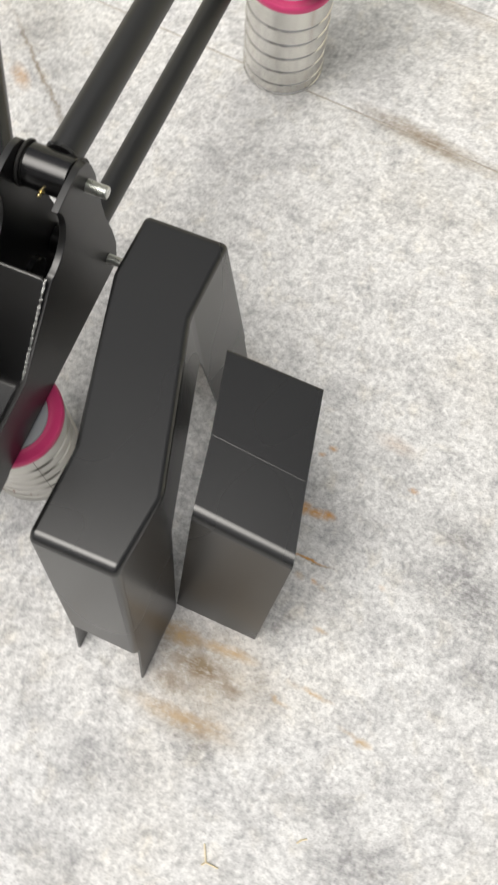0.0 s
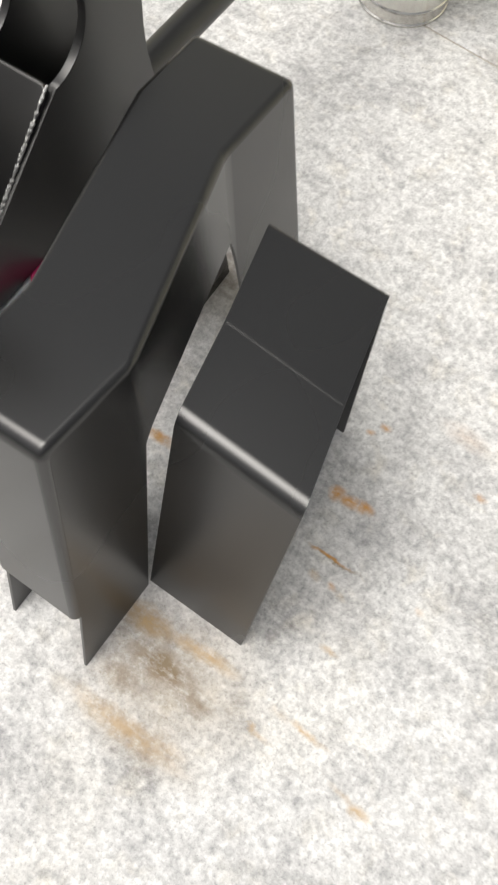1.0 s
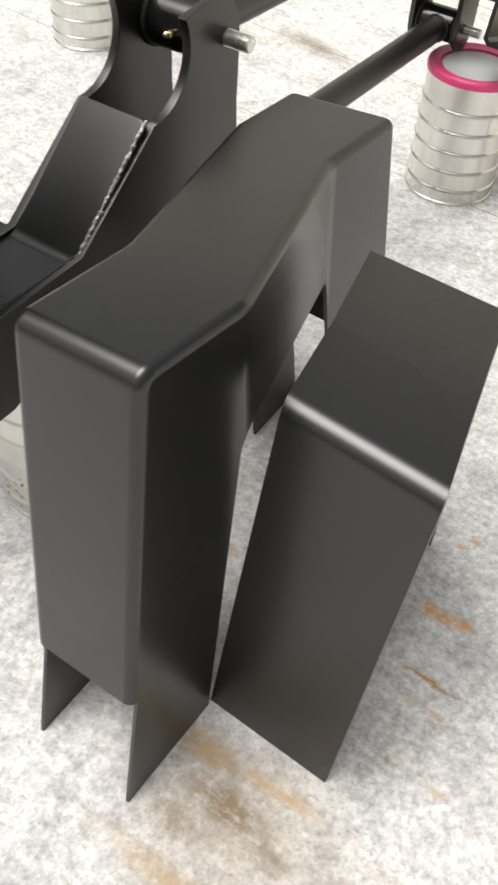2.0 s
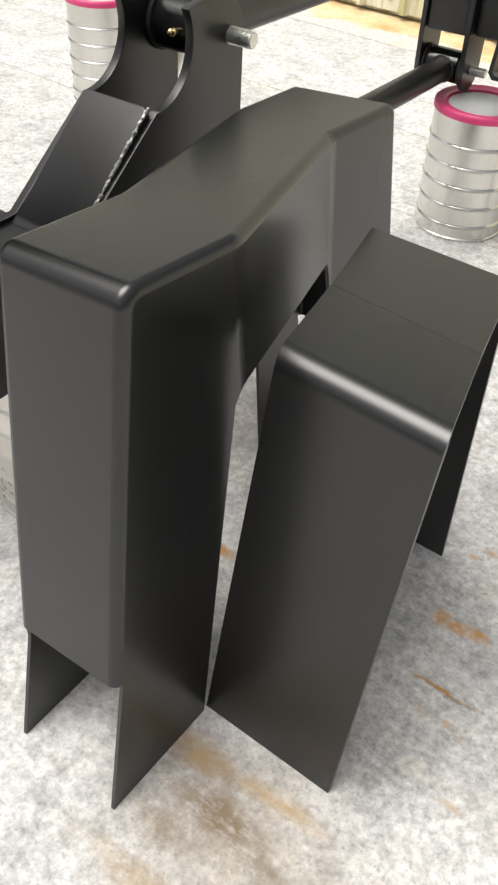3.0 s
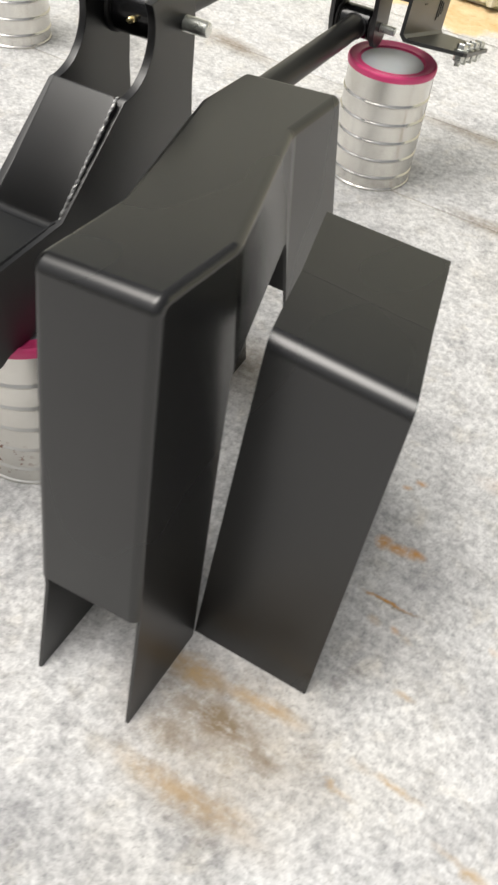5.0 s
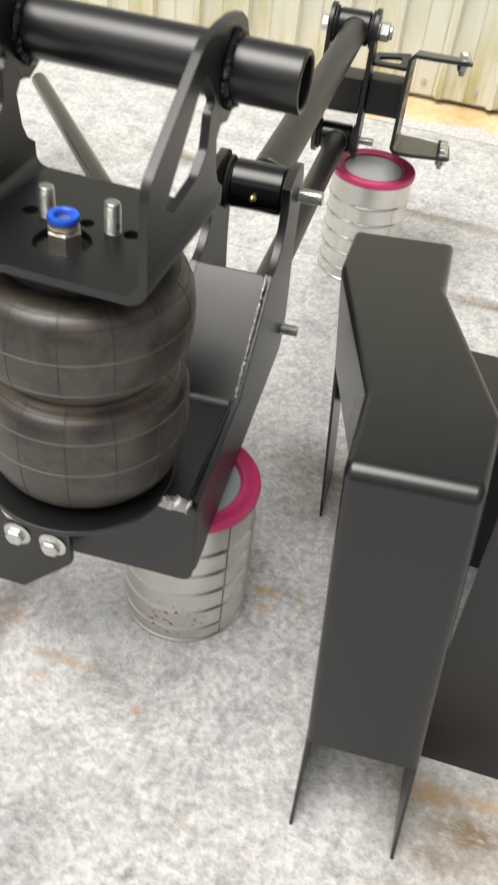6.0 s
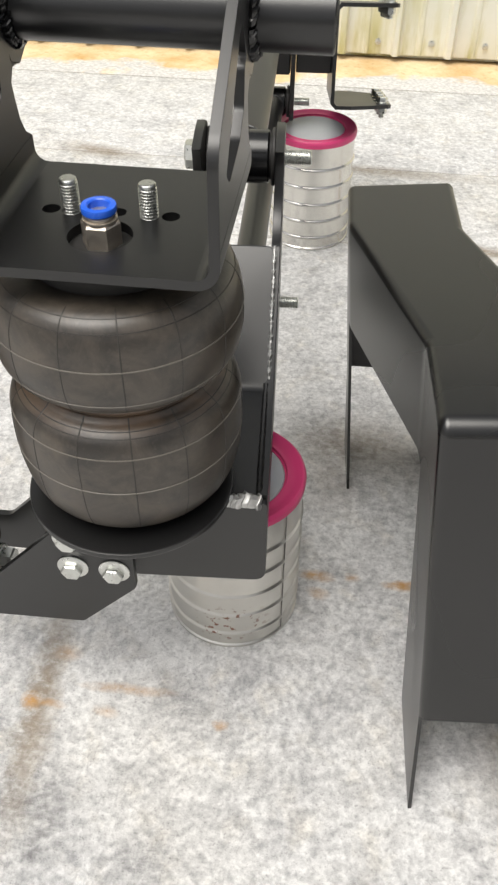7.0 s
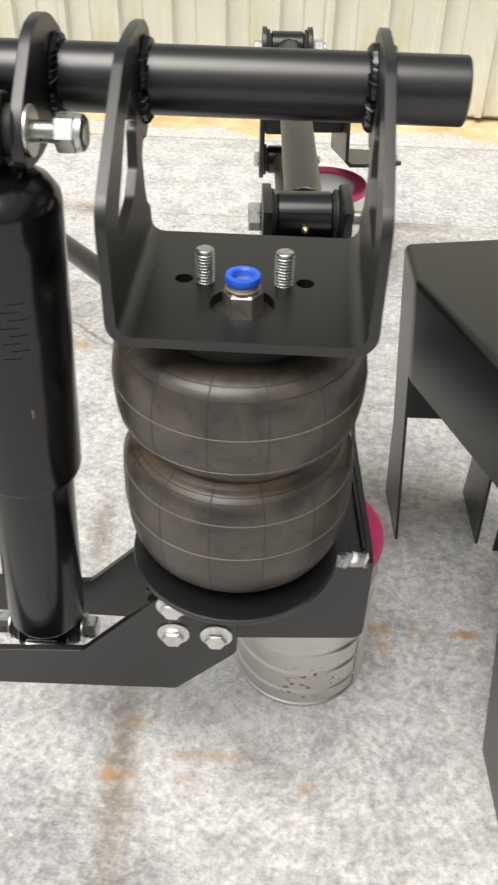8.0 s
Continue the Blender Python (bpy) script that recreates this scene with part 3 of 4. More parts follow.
# ---------------------------------------------------------------- folded sheet covers
def folded(parent, verts, faces, panels, folds, creases=(), low=0.2, square=(), hem=0.0066):
    """A folded sheet: faces by panel number. First the cross folds are rounded, each with its own bend, then the hems along the side panels and the creases; each panel becomes a part, the bends above 'low' go with panel 0."""
    bm = bmesh.new()
    vs = [bm.verts.new(p) for p in verts]
    for f, k in faces:
        bm.faces.new([vs[i] for i in f]).material_index = k
    bmesh.ops.recalc_face_normals(bm, faces=bm.faces)
    sides = [k for k, name in enumerate(panels) if name == "side_panel"]
    ends = [(Vector(verts[i]), Vector(verts[j])) for i, j in creases]
    for edge, bend in [(bm.edges.get((vs[i], vs[j])), bend) for i, j, bend in folds]:
        bmesh.ops.bevel(bm, geom=[edge], offset=bend, segments=8, affect="EDGES", profile=0.5, material=9)
    chosen = []
    for e in bm.edges:
        kinds = {f.material_index in sides for f in e.link_faces}
        a, b = e.verts[0].co, e.verts[1].co
        on_crease = any(min((a - p).length + (b - q).length, (a - q).length + (b - p).length) < 1e-5 for p, q in ends)
        if kinds == {True, False} or on_crease:
            chosen.append(e)
    if chosen:
        bmesh.ops.bevel(bm, geom=chosen, offset=hem, segments=5, affect="EDGES", profile=0.5, material=9)
    # where a hem ends at a panel's lower edge it is cut square
    for top_i, low_i in square:
        t, l = Vector(verts[top_i]), Vector(verts[low_i])
        d = (l - t).normalized()
        for v in list(bm.verts):
            if (v.co - l).length < hem * 2.2:
                far = [e.other_vert(v) for e in v.link_edges if (e.other_vert(v).co - l).length > hem * 4 and abs((e.other_vert(v).co - v.co).normalized().dot(d)) > 0.985 and (e.other_vert(v).co - v.co).dot(d) < 0]
                if far:
                    v.co = far[0].co + d * (l - far[0].co).dot(d)
    for f in bm.faces:
        if f.material_index == 9:
            c = f.calc_center_median()
            f.material_index = 0 if c.z > low or not sides else (sides[0] if f.normal.x < 0 else sides[1])
    for k, name in enumerate(panels):
        own = bm.copy()
        bmesh.ops.delete(own, geom=[f for f in own.faces if f.material_index != k], context="FACES")
        for f in own.faces:
            f.material_index = 0
        bmesh.ops.solidify(own, geom=own.faces[:], thickness=0.003)
        part(name, own, BLACK, parent, smooth=35)
    bm.free()


def tall_cover():
    top = thing("guard_cover", (0.24, 0.1, 0), "tall satin black folded steel guard cover standing on four legs", "cover", "folded guard covers")
    v = [(0.2035, -0.0415, 0.3700), (0.1985, 0.055, 0.3635), (0.1380, 0.240, 0.3485), (0.1350, 0.3185, 0.3465),   # 0-3 top, one side
         (0.2955, -0.0365, 0.3755), (0.2990, 0.047, 0.374), (0.2350, 0.2275, 0.3590), (0.2310, 0.3225, 0.3545),   # 4-7 top, other side
         (0.233, -0.110, 0.0), (0.2285, -0.007, 0.0), (0.2090, 0.054, 0.2575),                                # 8-10 front leg
         (0.1490, 0.2460, 0.236), (0.166, 0.2565, 0.0), (0.160, 0.338, 0.0),                                  # 11-13 rear leg
         (0.327, -0.108, 0.0), (0.324, -0.009, 0.0), (0.3030, 0.0500, 0.2735),                                # 14-16 front leg
         (0.2445, 0.2270, 0.262), (0.2620, 0.257, 0.0), (0.2590, 0.345, 0.0),                                 # 17-19 rear leg
         (0.2275, -0.0900, 0.109), (0.3180, -0.0870, 0.117), (0.1525, 0.330, 0.125), (0.2560, 0.334, 0.125),  # 20-23 panel ends
         (0.2110, 0.044, 0.2480), (0.3064, 0.0385, 0.2660)]                                                   # 24-25 clipped corners of the front legs
    f = [((0, 4, 5, 1), 0), ((1, 5, 6, 2), 0), ((2, 6, 7, 3), 0), ((0, 20, 21, 4), 1), ((3, 7, 23, 22), 2),
         ((0, 1, 10, 24, 9, 8, 20), 3), ((1, 2, 11, 10), 3), ((2, 3, 22, 13, 12, 11), 3),
         ((4, 21, 14, 15, 25, 16, 5), 4), ((5, 16, 17, 6), 4), ((6, 17, 18, 19, 23, 7), 4)]
    folded(top, v, f, ["top_panel", "front_panel", "rear_panel", "side_panel", "side_panel"], [(0, 4, 0.0108), (3, 7, 0.0085)],
           [(1, 10), (2, 11), (5, 16), (6, 17)], 0.330, ((0, 20), (4, 21), (3, 22), (7, 23)))


def low_cover():
    top = thing("guard_cover", (0.36, 0.12, 0), "low satin black folded steel cover with creased top and open sides", "cover", "folded guard covers")
    v = [(0.3225, 0.0550, 0.3060), (0.4358, 0.0540, 0.3055), (0.301, 0.1414, 0.3026), (0.4118, 0.139, 0.3016), (0.2727, 0.2370, 0.2975), (0.3850, 0.2425, 0.2955),
         (0.3226, -0.0045, 0.0), (0.4355, -0.001, 0.0), (0.2775, 0.2500, 0.0), (0.3868, 0.2540, 0.0)]
    f = [((0, 1, 3, 2), 0), ((2, 3, 5, 4), 0), ((0, 6, 7, 1), 1), ((4, 5, 9, 8), 2)]
    folded(top, v, f, ["top_panel", "front_panel", "rear_panel"], [(0, 1, 0.0130), (4, 5, 0.0035), (2, 3, 0.004)])
    part("crease", rod(Vector(v[2]) + Vector((0.0015, 0, -0.00242)), Vector(v[3]) + Vector((-0.0015, 0, -0.00242)), 0.0025, 32, 0.0002), BLACK, top, "fine scored crease")


tall_cover()
low_cover()

# ---------------------------------------------------------------- lower arm: runs 4 degrees off the y axis
ARM = pose(0, 0, 0, 0, 0, 4.0)


def L(u, v, z):
    return ARM @ Vector((u, v, z))


def side(u):
    """The pose of a plate across u: its outline runs along v and z."""
    return ARM @ frame_of((u, 0, 0), (0, 1, 0), (0, 0, 1))


def front(v):
    """The pose of a plate facing the front of the arm: its outline runs along u and z."""
    return ARM @ frame_of((0, v, 0), (1, 0, 0), (0, 0, 1))


B1, B2 = (0.2985, 0.3745), (0.305, 0.2135)
F1, F2 = (0.860, 0.371), (0.857, 0.2095)


def circle(c, r, n=20):
    return [(c[0] + r * math.cos(2 * math.pi * i / n), c[1] + r * math.sin(2 * math.pi * i / n)) for i in range(n)]


def sleeve(parent, u0, u1, c, r, label=""):
    """A bushing across u: steel sleeve with rubber and two flanges."""
    ob = part("sleeve", rod(L(u0 + 0.006, *c), L(u1 - 0.006, *c), r, 40), GLOSS, parent, label)
    for a, b in ((u0, u0 + 0.004), (u1 - 0.004, u1)):
        part("bushing_flange", rod(L(a, *c), L(b, *c), r * 1.08, 40, 0.001), RUBBER_BLACK, ob, "black rubber flange")
    part("bushing", rod(L(u0 + 0.001, *c), L(u1 - 0.001, *c), r * 0.86, 32), RUBBER_BLACK, ob)
    return ob


def lower_arm():
    top = thing("lower_arm", (0.06, 0.09, 0.178), "satin black welded lower arm with angled box, resting on a tin", "suspension arm")
    ear = [(0.317, 0.313), (0.318, 0.370), (0.314, 0.390), (0.306, 0.403), (0.292, 0.4095), (0.270, 0.409), (0.2415, 0.4045)]
    cut = arc(0.203, 0.3825, 0.0455, 27, -92, 14)
    right = [(-0.0212, 0.184), (-0.0190, 0.1775), (-0.013, 0.1735), (0.015, 0.1735), (0.026, 0.1785), (0.14, 0.1785), (0.312, 0.1785), (0.325, 0.190), (0.330, 0.214), (0.327, 0.245), (0.319, 0.285)] + ear + cut + [(0.107, 0.2665), (-0.0212, 0.264)]
    left = [(0.010, 0.1785), (0.312, 0.1785), (0.325, 0.190), (0.330, 0.214), (0.327, 0.245), (0.319, 0.285)] + ear + cut + [(0.107, 0.2665), (0.010, 0.264)]
    part("side_plate", plate([right, circle(B1, 0.0065), circle(B2, 0.0065)], 0.008, side(0.093), 0.001), SATIN, top)
    part("side_plate", plate([left, circle(B1, 0.0065), circle(B2, 0.0065)], 0.008, side(0.022), 0.001), SATIN, top)
    # box between the plates
    slope = Vector((0, 0.199 - 0.107, 0.340 - 0.2625))
    m = ARM @ frame_of((0.0575, 0.107, 0.2625), (1, 0, 0), slope.normalized())
    part("ramp_plate", plate([rounded([(-0.0312, -0.003), (0.0352, -0.003), (0.0352, slope.length, 0.009), (-0.0312, slope.length)], 0.002)], 0.006, m, 0.0018), SATIN, top, "angled top plate of the box")
    part("deck", block(0.002, 0.0888, -0.0213, 0.109, 0.2565, 0.2625, ARM, 0.0015), SATIN, top)
    # concave bend where the deck turns up into the ramp
    lean = math.atan2(slope.z, slope.y)
    br, reach = 0.014, 0.014 * math.tan(lean / 2)
    bend = [(0.1023 - reach + br * math.sin(lean * i / 8), 0.2627 + br * (1 - math.cos(lean * i / 8))) for i in range(9)]
    bend += [(0.109, 0.2612), (0.1023 - reach, 0.2612)]
    part("bend", loft(bmesh.new(), [[L(u, v, z) for v, z in bend] for u in (0.0268, 0.0886)]), SATIN, top, "rounded bend between deck and ramp", 30)
    part("front_plate", plate([rounded([(-0.01, 0.172, 0.002), (0.097, 0.172, 0.011), (0.097, 0.2605, 0.003), (-0.01, 0.2605, 0.002)], 0.002)], 0.006, front(-0.0245), 0.001), SATIN, top)
    part("floor_plate", block(0.0262, 0.0888, -0.021, 0.30, 0.1788, 0.184, ARM, 0.001), SATIN, top)
    part("rear_plate", block(0.0262, 0.0888, 0.193, 0.199, 0.1845, 0.333, ARM, 0.001), SATIN, top)
    # round seat of the air spring
    part("spring_seat", lathe([(0.0715, 0.2630), (0.0740, 0.2640), (0.0745, 0.2655), (0.0740, 0.2680), (0.0725, 0.2685), (0.03, 0.2685)], pose(-0.002, -0.013, 0), 80), SATIN, top)
    # welds
    w = beads([L(0.0922, 0.1965, 0.3412), L(0.0922, 0.109, 0.2672)], 0.0016, 0.7, 3, loose=0.5, pitch=0.0030)
    part("weld", w, WELD, top, "silvery unpainted weld seam")
    w = beads([L(0.0675, -0.0265, 0.2615), L(0.0915, -0.0265, 0.2625)], 0.0050, 0.5, 5, 0.5, 0.6)
    part("weld", w, WELD, top, "silvery unpainted weld bead")
    w = beads([L(0.0905, 0.105, 0.2645), L(0.0905, -0.018, 0.2635)], 0.0026, 0.7, 6)
    part("weld", w, SATIN, top)
    # pivot with its bolts
    s = sleeve(top, 0.0262, 0.0888, B1, 0.0235, "black sleeve")
    g = axis(L(0.0575, B1[0] - 0.0225, B1[1] - 0.001), L(0.0575, B1[0] - 0.04, B1[1] + 0.003))
    part("grease_nipple", lathe([(0.0032, 0), (0.0032, 0.004), (0.0018, 0.0045), (0.0018, 0.006), (0.0027, 0.0075), (0.0027, 0.009), (0.0012, 0.0105)], g, 14), BRASS, s, "brass grease nipple")
    part("sleeve", rod(L(0.0262, *B2), L(0.0888, *B2), 0.019, 32), GLOSS, top)
    u = L(1, 0, 0)
    b = bolt(top, L(0.0972, *B1), u, 0.0072, 0, 0.024, label="bright zinc bolt end")
    bolt(top, L(0.0178, *B1), -u, 0.0074, 0.012, label="bright zinc bolt head")
    bolt(top, L(0.0972, *B2), u, 0.0065, 0, 0.019, label="bright zinc bolt end")
    bolt(top, L(0.0178, *B2), -u, 0.0065, 0.008)
    # shock bracket bolted to the front
    face = frame_of((0, -0.045, 0), (1, 0, 0), (0, 0, 1))
    out = rounded([(-0.30, 0.117), (-0.0467, 0.1288, 0.003), (0.0015, 0.181, 0.004), (0.0015, 0.236), (-0.050, 0.246), (-0.077, 0.216), (-0.118, 0.171, 0.003), (-0.30, 0.157)], 0.002)
    sb = part("shock_bracket", plate([out], 0.006, face, 0.0008), SATIN, top, "flat black bracket plate, bolted on")
    back = frame_of((0, 0.032, 0), (1, 0, 0), (0, 0, 1))
    part("bracket_web", plate([rounded([(-0.30, 0.116), (-0.060, 0.118), (-0.060, 0.232), (-0.085, 0.208), (-0.1295, 0.161, 0.004), (-0.30, 0.157)], 0.002)], 0.006, back, 0.0008), SATIN, sb)
    part("bracket_web", block(-0.066, -0.060, -0.042, 0.029, 0.16, 0.24, None, 0.001), SATIN, sb)
    for x, z in ((-0.0462, 0.2005), (-0.014, 0.2005), (-0.0456, 0.2325)):
        bolt(sb, (x, -0.0482, z), (0.02, -1, 0.0), 0.0055, 0.0075, flange=1, label="zinc flange bolt")
    return top


lower_arm()


def link(name, near, far, r, label):
    u0, u1 = 0.0590, 0.070
    a, b = L(u0, near[0], near[1]), L(u1, far[0], far[1])
    top = thing(name, a, label, "link arm", "parallel link arms")
    d = (b - a).normalized()
    part("tube", rod(a + d * 0.021, b - d * 0.02, r, 40), SATIN, top)
    for p in (a, b):
        q = p + d * (0.0225 if p is a else -0.0225)
        w = [q + Vector((math.cos(t) * r, 0, math.sin(t) * r)) for t in [i * math.pi / 8 for i in range(17)]]
        part("weld", beads(w, 0.0022, 0.9, 7), SATIN, top)
    return top


link("link_arm", B1, F1, 0.0185, "long black tubular upper link arm between arm and bracket")
link("link_arm", B2, F2, 0.0165, "long black tubular lower link arm beneath the upper one")


def panhard_rod():
    a, b = Vector((-0.012, 0.252, 0.2262)), Vector((-0.60, 1.01, 0.129))
    top = thing("stabiliser_rod", a, "slim black stabiliser rod reaching back from the lower arm", "rod")
    part("tube", rod(a, b, 0.0145, 32), GLOSS, top)
    part("rod_eye", rod(a + Vector((-0.022, 0.0, 0)), a + Vector((0.028, 0.0, 0)), 0.019, 32), GLOSS, top)


panhard_rod()


# ---------------------------------------------------------------- frame bracket at the far end
def frame_bracket():
    top = thing("frame_bracket", L(0.07, 0.868, 0.178), "black frame bracket with side channel, standing on a tin", "bracket")
    v0 = F1[0]
    rim = arc(v0, F1[1], 0.029, 0, 180, 12) + [(v0 - 0.031, 0.30), (v0 - 0.031, 0.26)] + arc(v0, F2[1], 0.029, 180, 360, 12) + [(v0 + 0.031, 0.26), (v0 + 0.031, 0.30)]
    for u in (0.0335, 0.0985):
        part("side_plate", plate([rim, circle(F1, 0.0065), circle(F2, 0.0065)], 0.007, side(u), 0.001), SATIN, top)
    for c, r in ((F1, 0.0235), (F2, 0.021)):
        sleeve(top, 0.0372, 0.0948, c, r, "black sleeve")
    u = L(1, 0, 0)
    bolt(top, L(0.030, *F1), -u, 0.0068, 0.012, label="bright zinc bolt head")
    bolt(top, L(0.030, *F2), -u, 0.0065, 0.008, label="bright zinc bolt head")
    nut = part("nut", hexagon(0.0135, axis(L(0.1022, *F1), L(0.2, *F1)), 0.002, 0.0155), ZINC, top, "bright zinc lock nut", 30)
    part("washer", rod(L(0.1021, *F1), L(0.1038, *F1), 0.0155, 28, 0.0004), ZINC, nut)
    part("nut_collar", rod(L(0.117, *F1), L(0.1225, *F1), 0.0095, 24), ZINC, nut)
    bolt(top, L(0.1022, *F2), u, 0.0062, 0, 0.023, label="bright zinc bolt end")
    part("cross_box", block(0.0375, 0.0945, v0 - 0.026, v0 + 0.026, 0.256, 0.308, ARM, 0.003), SATIN, top)
    part("cross_box", block(0.1025, 0.1550, v0 - 0.016, v0 + 0.026, 0.256, 0.308, ARM, 0.003), SATIN, top)
    gus = plate([rounded([(0.1025, v0 - 0.02), (0.1540, v0 - 0.020), (0.1540, v0 + 0.05), (0.1025, v0 + 0.03)], 0.004), rounded([(0.110, v0 - 0.004), (0.143, v0 - 0.006), (0.143, v0 + 0.026), (0.110, v0 + 0.012)], 0.008)], 0.005, ARM @ pose(0, 0, 0.331), 0.001)
    part("gusset", gus, SATIN, top, "black slotted gusset")
    # side channel with bolted flanges, hanging down towards its far end
    rail = ARM @ pose(0.1545, 0.778, 0.2300, -14.8, 0, 0)
    deep, high, wide, th = 0.212, 0.137, 0.090, 0.005

    def across(o):
        return [(o, th), (0.009, th), (th, 0.009), (th, high - 0.009), (0.009, high - th), (o, high - th), (o, high), (0.007, high), (0.0, high - 0.007), (0.0, 0.007), (0.007, 0.0), (o, 0.0)]

    bm = loft(bmesh.new(), [[rail @ Vector((x, y, z)) for x, z in across(o)] for y, o in ((0, 0.030), (0.030, wide - 0.004), (0.036, wide), (deep - 0.036, wide), (deep - 0.030, wide - 0.004), (deep, 0.030))])
    ch = part("channel", bm, SATIN, top, "black folded side channel with clipped flanges", 25)
    up = rail.to_3x3() @ Vector((0, 0, 1))
    for zt, zs in ((high, high - th), (th, 0.0)):
        for i in range(4):
            p, q = rail @ Vector((wide - 0.012, 0.048 + i * 0.0385, zt)), rail @ Vector((wide - 0.012, 0.048 + i * 0.0385, zs))
            h = part("flange_bolt", hexagon(0.0078, axis(p, p + up), 0.0015, 0.009), ZINC, ch, "bright zinc bolt", 30)
            part("washer", rod(p, p + up * 0.0015, 0.0098, 20, 0.0004), ZINC, h)
            n = part("flange_nut", hexagon(0.0078, axis(q, q - up), 0.0, 0.009), ZINC, ch, "bright zinc nut", 30)
            part("bolt_tip", thread(0.0045, axis(q, q - up), 0.009, 0.015), ZINC, n)
    # laser-cut slots on the channel: a ring of eight and a small grille
    for i in range(8):
        t = 2 * math.pi * i / 8
        m = rail @ pose(th + 0.0004, 0.075 + 0.040 * math.cos(t), 0.082 + 0.036 * math.sin(t), math.degrees(t), 0, 0)
        part("slot", block(-0.0003, 0.0003, -0.0010, 0.0010, -0.0065, 0.0065, m, 0), RUBBER_BLACK, ch, "dark cut slot")
    for i in range(3):
        part("slot", block(th, th + 0.0007, 0.150 + i * 0.011, 0.155 + i * 0.011, 0.024 + 0.004 * i, 0.052 - 0.002 * i, rail, 0), RUBBER_BLACK, ch, "dark cut slot")
    for i in range(3):
        part("slot", block(th, th + 0.0007, 0.1555 + i * 0.011, 0.1605 + i * 0.011, 0.036, 0.0395, rail, 0), RUBBER_BLACK, ch, "dark cut slot")


frame_bracket()


# ---------------------------------------------------------------- air spring
def air_spring():
    top = thing("air_spring", (0, -0.003, 0.2685), "dusty brown-black double convoluted rubber air spring on the arm", "air spring")
    cx, cy, z0, z1 = -0.002, -0.001, 0.2687, 0.4585
    zm, core = 0.374, 0.050

    def smooth(points, n=6):
        """A Catmull-Rom curve through the points."""
        out = []
        for i in range(len(points) - 1):
            p = [Vector(points[max(0, min(len(points) - 1, i + j))]) for j in (-1, 0, 1, 2)]
            for j in range(n):
                t = j / n
                q = 0.5 * (2 * p[1] + (p[2] - p[0]) * t + (2 * p[0] - 5 * p[1] + 4 * p[2] - p[3]) * t * t + (3 * p[1] - p[0] - 3 * p[2] + p[3]) * t ** 3)
                out.append((q.x, q.y))
        return out + [tuple(points[-1])]

    low = smooth([(0.0600, z0), (0.0670, 0.2745), (0.0728, 0.2835), (0.0768, 0.2985), (0.0784, 0.317), (0.0786, 0.332), (0.0781, 0.3435), (0.0765, 0.3525), (0.0733, 0.3590), (0.0685, 0.3635), (0.0640, 0.3662), (0.0615, 0.3688)])
    upp = smooth([(0.0615, 0.3765), (0.0660, 0.3785), (0.0710, 0.3812), (0.0752, 0.3865), (0.0782, 0.395), (0.0795, 0.406), (0.0794, 0.419), (0.0780, 0.430), (0.0750, 0.4385), (0.0710, 0.4440), (0.0655, 0.4472), (0.0590, 0.4488), (0.0520, 0.4490)])
    waist = [(0.0590, 0.3700), (0.0585, 0.3722), (0.0590, 0.3745)]
    prof = [(0.03, z0)] + low + waist + upp + [(0.03, 0.4488)]
    m = pose(cx, cy, 0)
    body = part("bellows", lathe(prof, m, 96), RUBBER, top, smooth=60)

    def radius(z):
        for (r0, a), (r1, b) in zip(prof, prof[1:]):
            if a <= z <= b and b > a:
                return r0 + (r1 - r0) * (z - a) / (b - a)
        return 0.06

    # moulded rings and meridians stand proud as thin lines; wider rings carry a painted highlight
    for z in (0.3195, 0.3480, 0.3605, 0.3635, 0.3910, 0.4175, 0.4400, 0.4462):
        w = 0.0006 if z in (0.3195, 0.3480, 0.3910, 0.4175) else 0.00042
        r = radius(z)
        lean = (radius(z + 0.001) - radius(z - 0.001)) / 0.002
        u, o = Vector((lean, 1)).normalized() * w, Vector((1, -lean)).normalized() * w
        c = Vector((r, z))
        ring = lathe([tuple(c - o * 1.6 - u * 1.4), tuple(c + o * 0.7 - u * 0.6), tuple(c + o * 0.7 + u * 0.6), tuple(c - o * 1.6 + u * 1.4)], m, 96, None, caps=False)
        part("mould_ring", ring, RUBBER_LINE_LIT if w > 0.0005 else RUBBER_SEAM, body, "thin moulding line with painted pale highlight" if w > 0.0005 else "", 70)
    lines = bmesh.new()
    for lobe_prof in (low, upp):
        pts = [p for p in lobe_prof if p[0] > 0.0605]
        for i in range(14):
            t0 = 2 * math.pi * i / 14 + radians(3.1)
            strips = []
            for r, z in pts:
                strips.append([(cx + (r + e) * math.cos(t0 + d / r), cy + (r + e) * math.sin(t0 + d / r), z) for d, e in ((-0.0007, -0.0003), (-0.0002, 0.0003), (0.0002, 0.0003), (0.0007, -0.0003))])
            loft(lines, strips, close=False, caps=False)
    tagged(part("mould_seam", lines, RUBBER_SEAM, body, "fine upright moulding seams", 70), kind="stuff")
    hz = waist[1][1]
    hoop = lathe([(0.0570, hz - 0.004), (0.0605, hz - 0.0032), (0.0615, hz), (0.0605, hz + 0.0032), (0.0570, hz + 0.004)], m, 80, caps=False)
    part("girdle_hoop", hoop, RUBBER, body, "brownish girdle ring", 60)
    part("bead_plate", lathe([(0.047, 0.4470), (0.0500, 0.4495), (0.0505, 0.4560), (0.0495, 0.4668), (0.04, 0.4668)], m, 64), RUBBER_BLACK, top)
    for x in (-0.023, 0.023):
        part("stud", thread(0.0055, axis((x, 0, 0.4668), (x, 0, 1)), 0, 0.0265, 0.0019, 20), ZINC, top, "bright zinc threaded stud", 50)
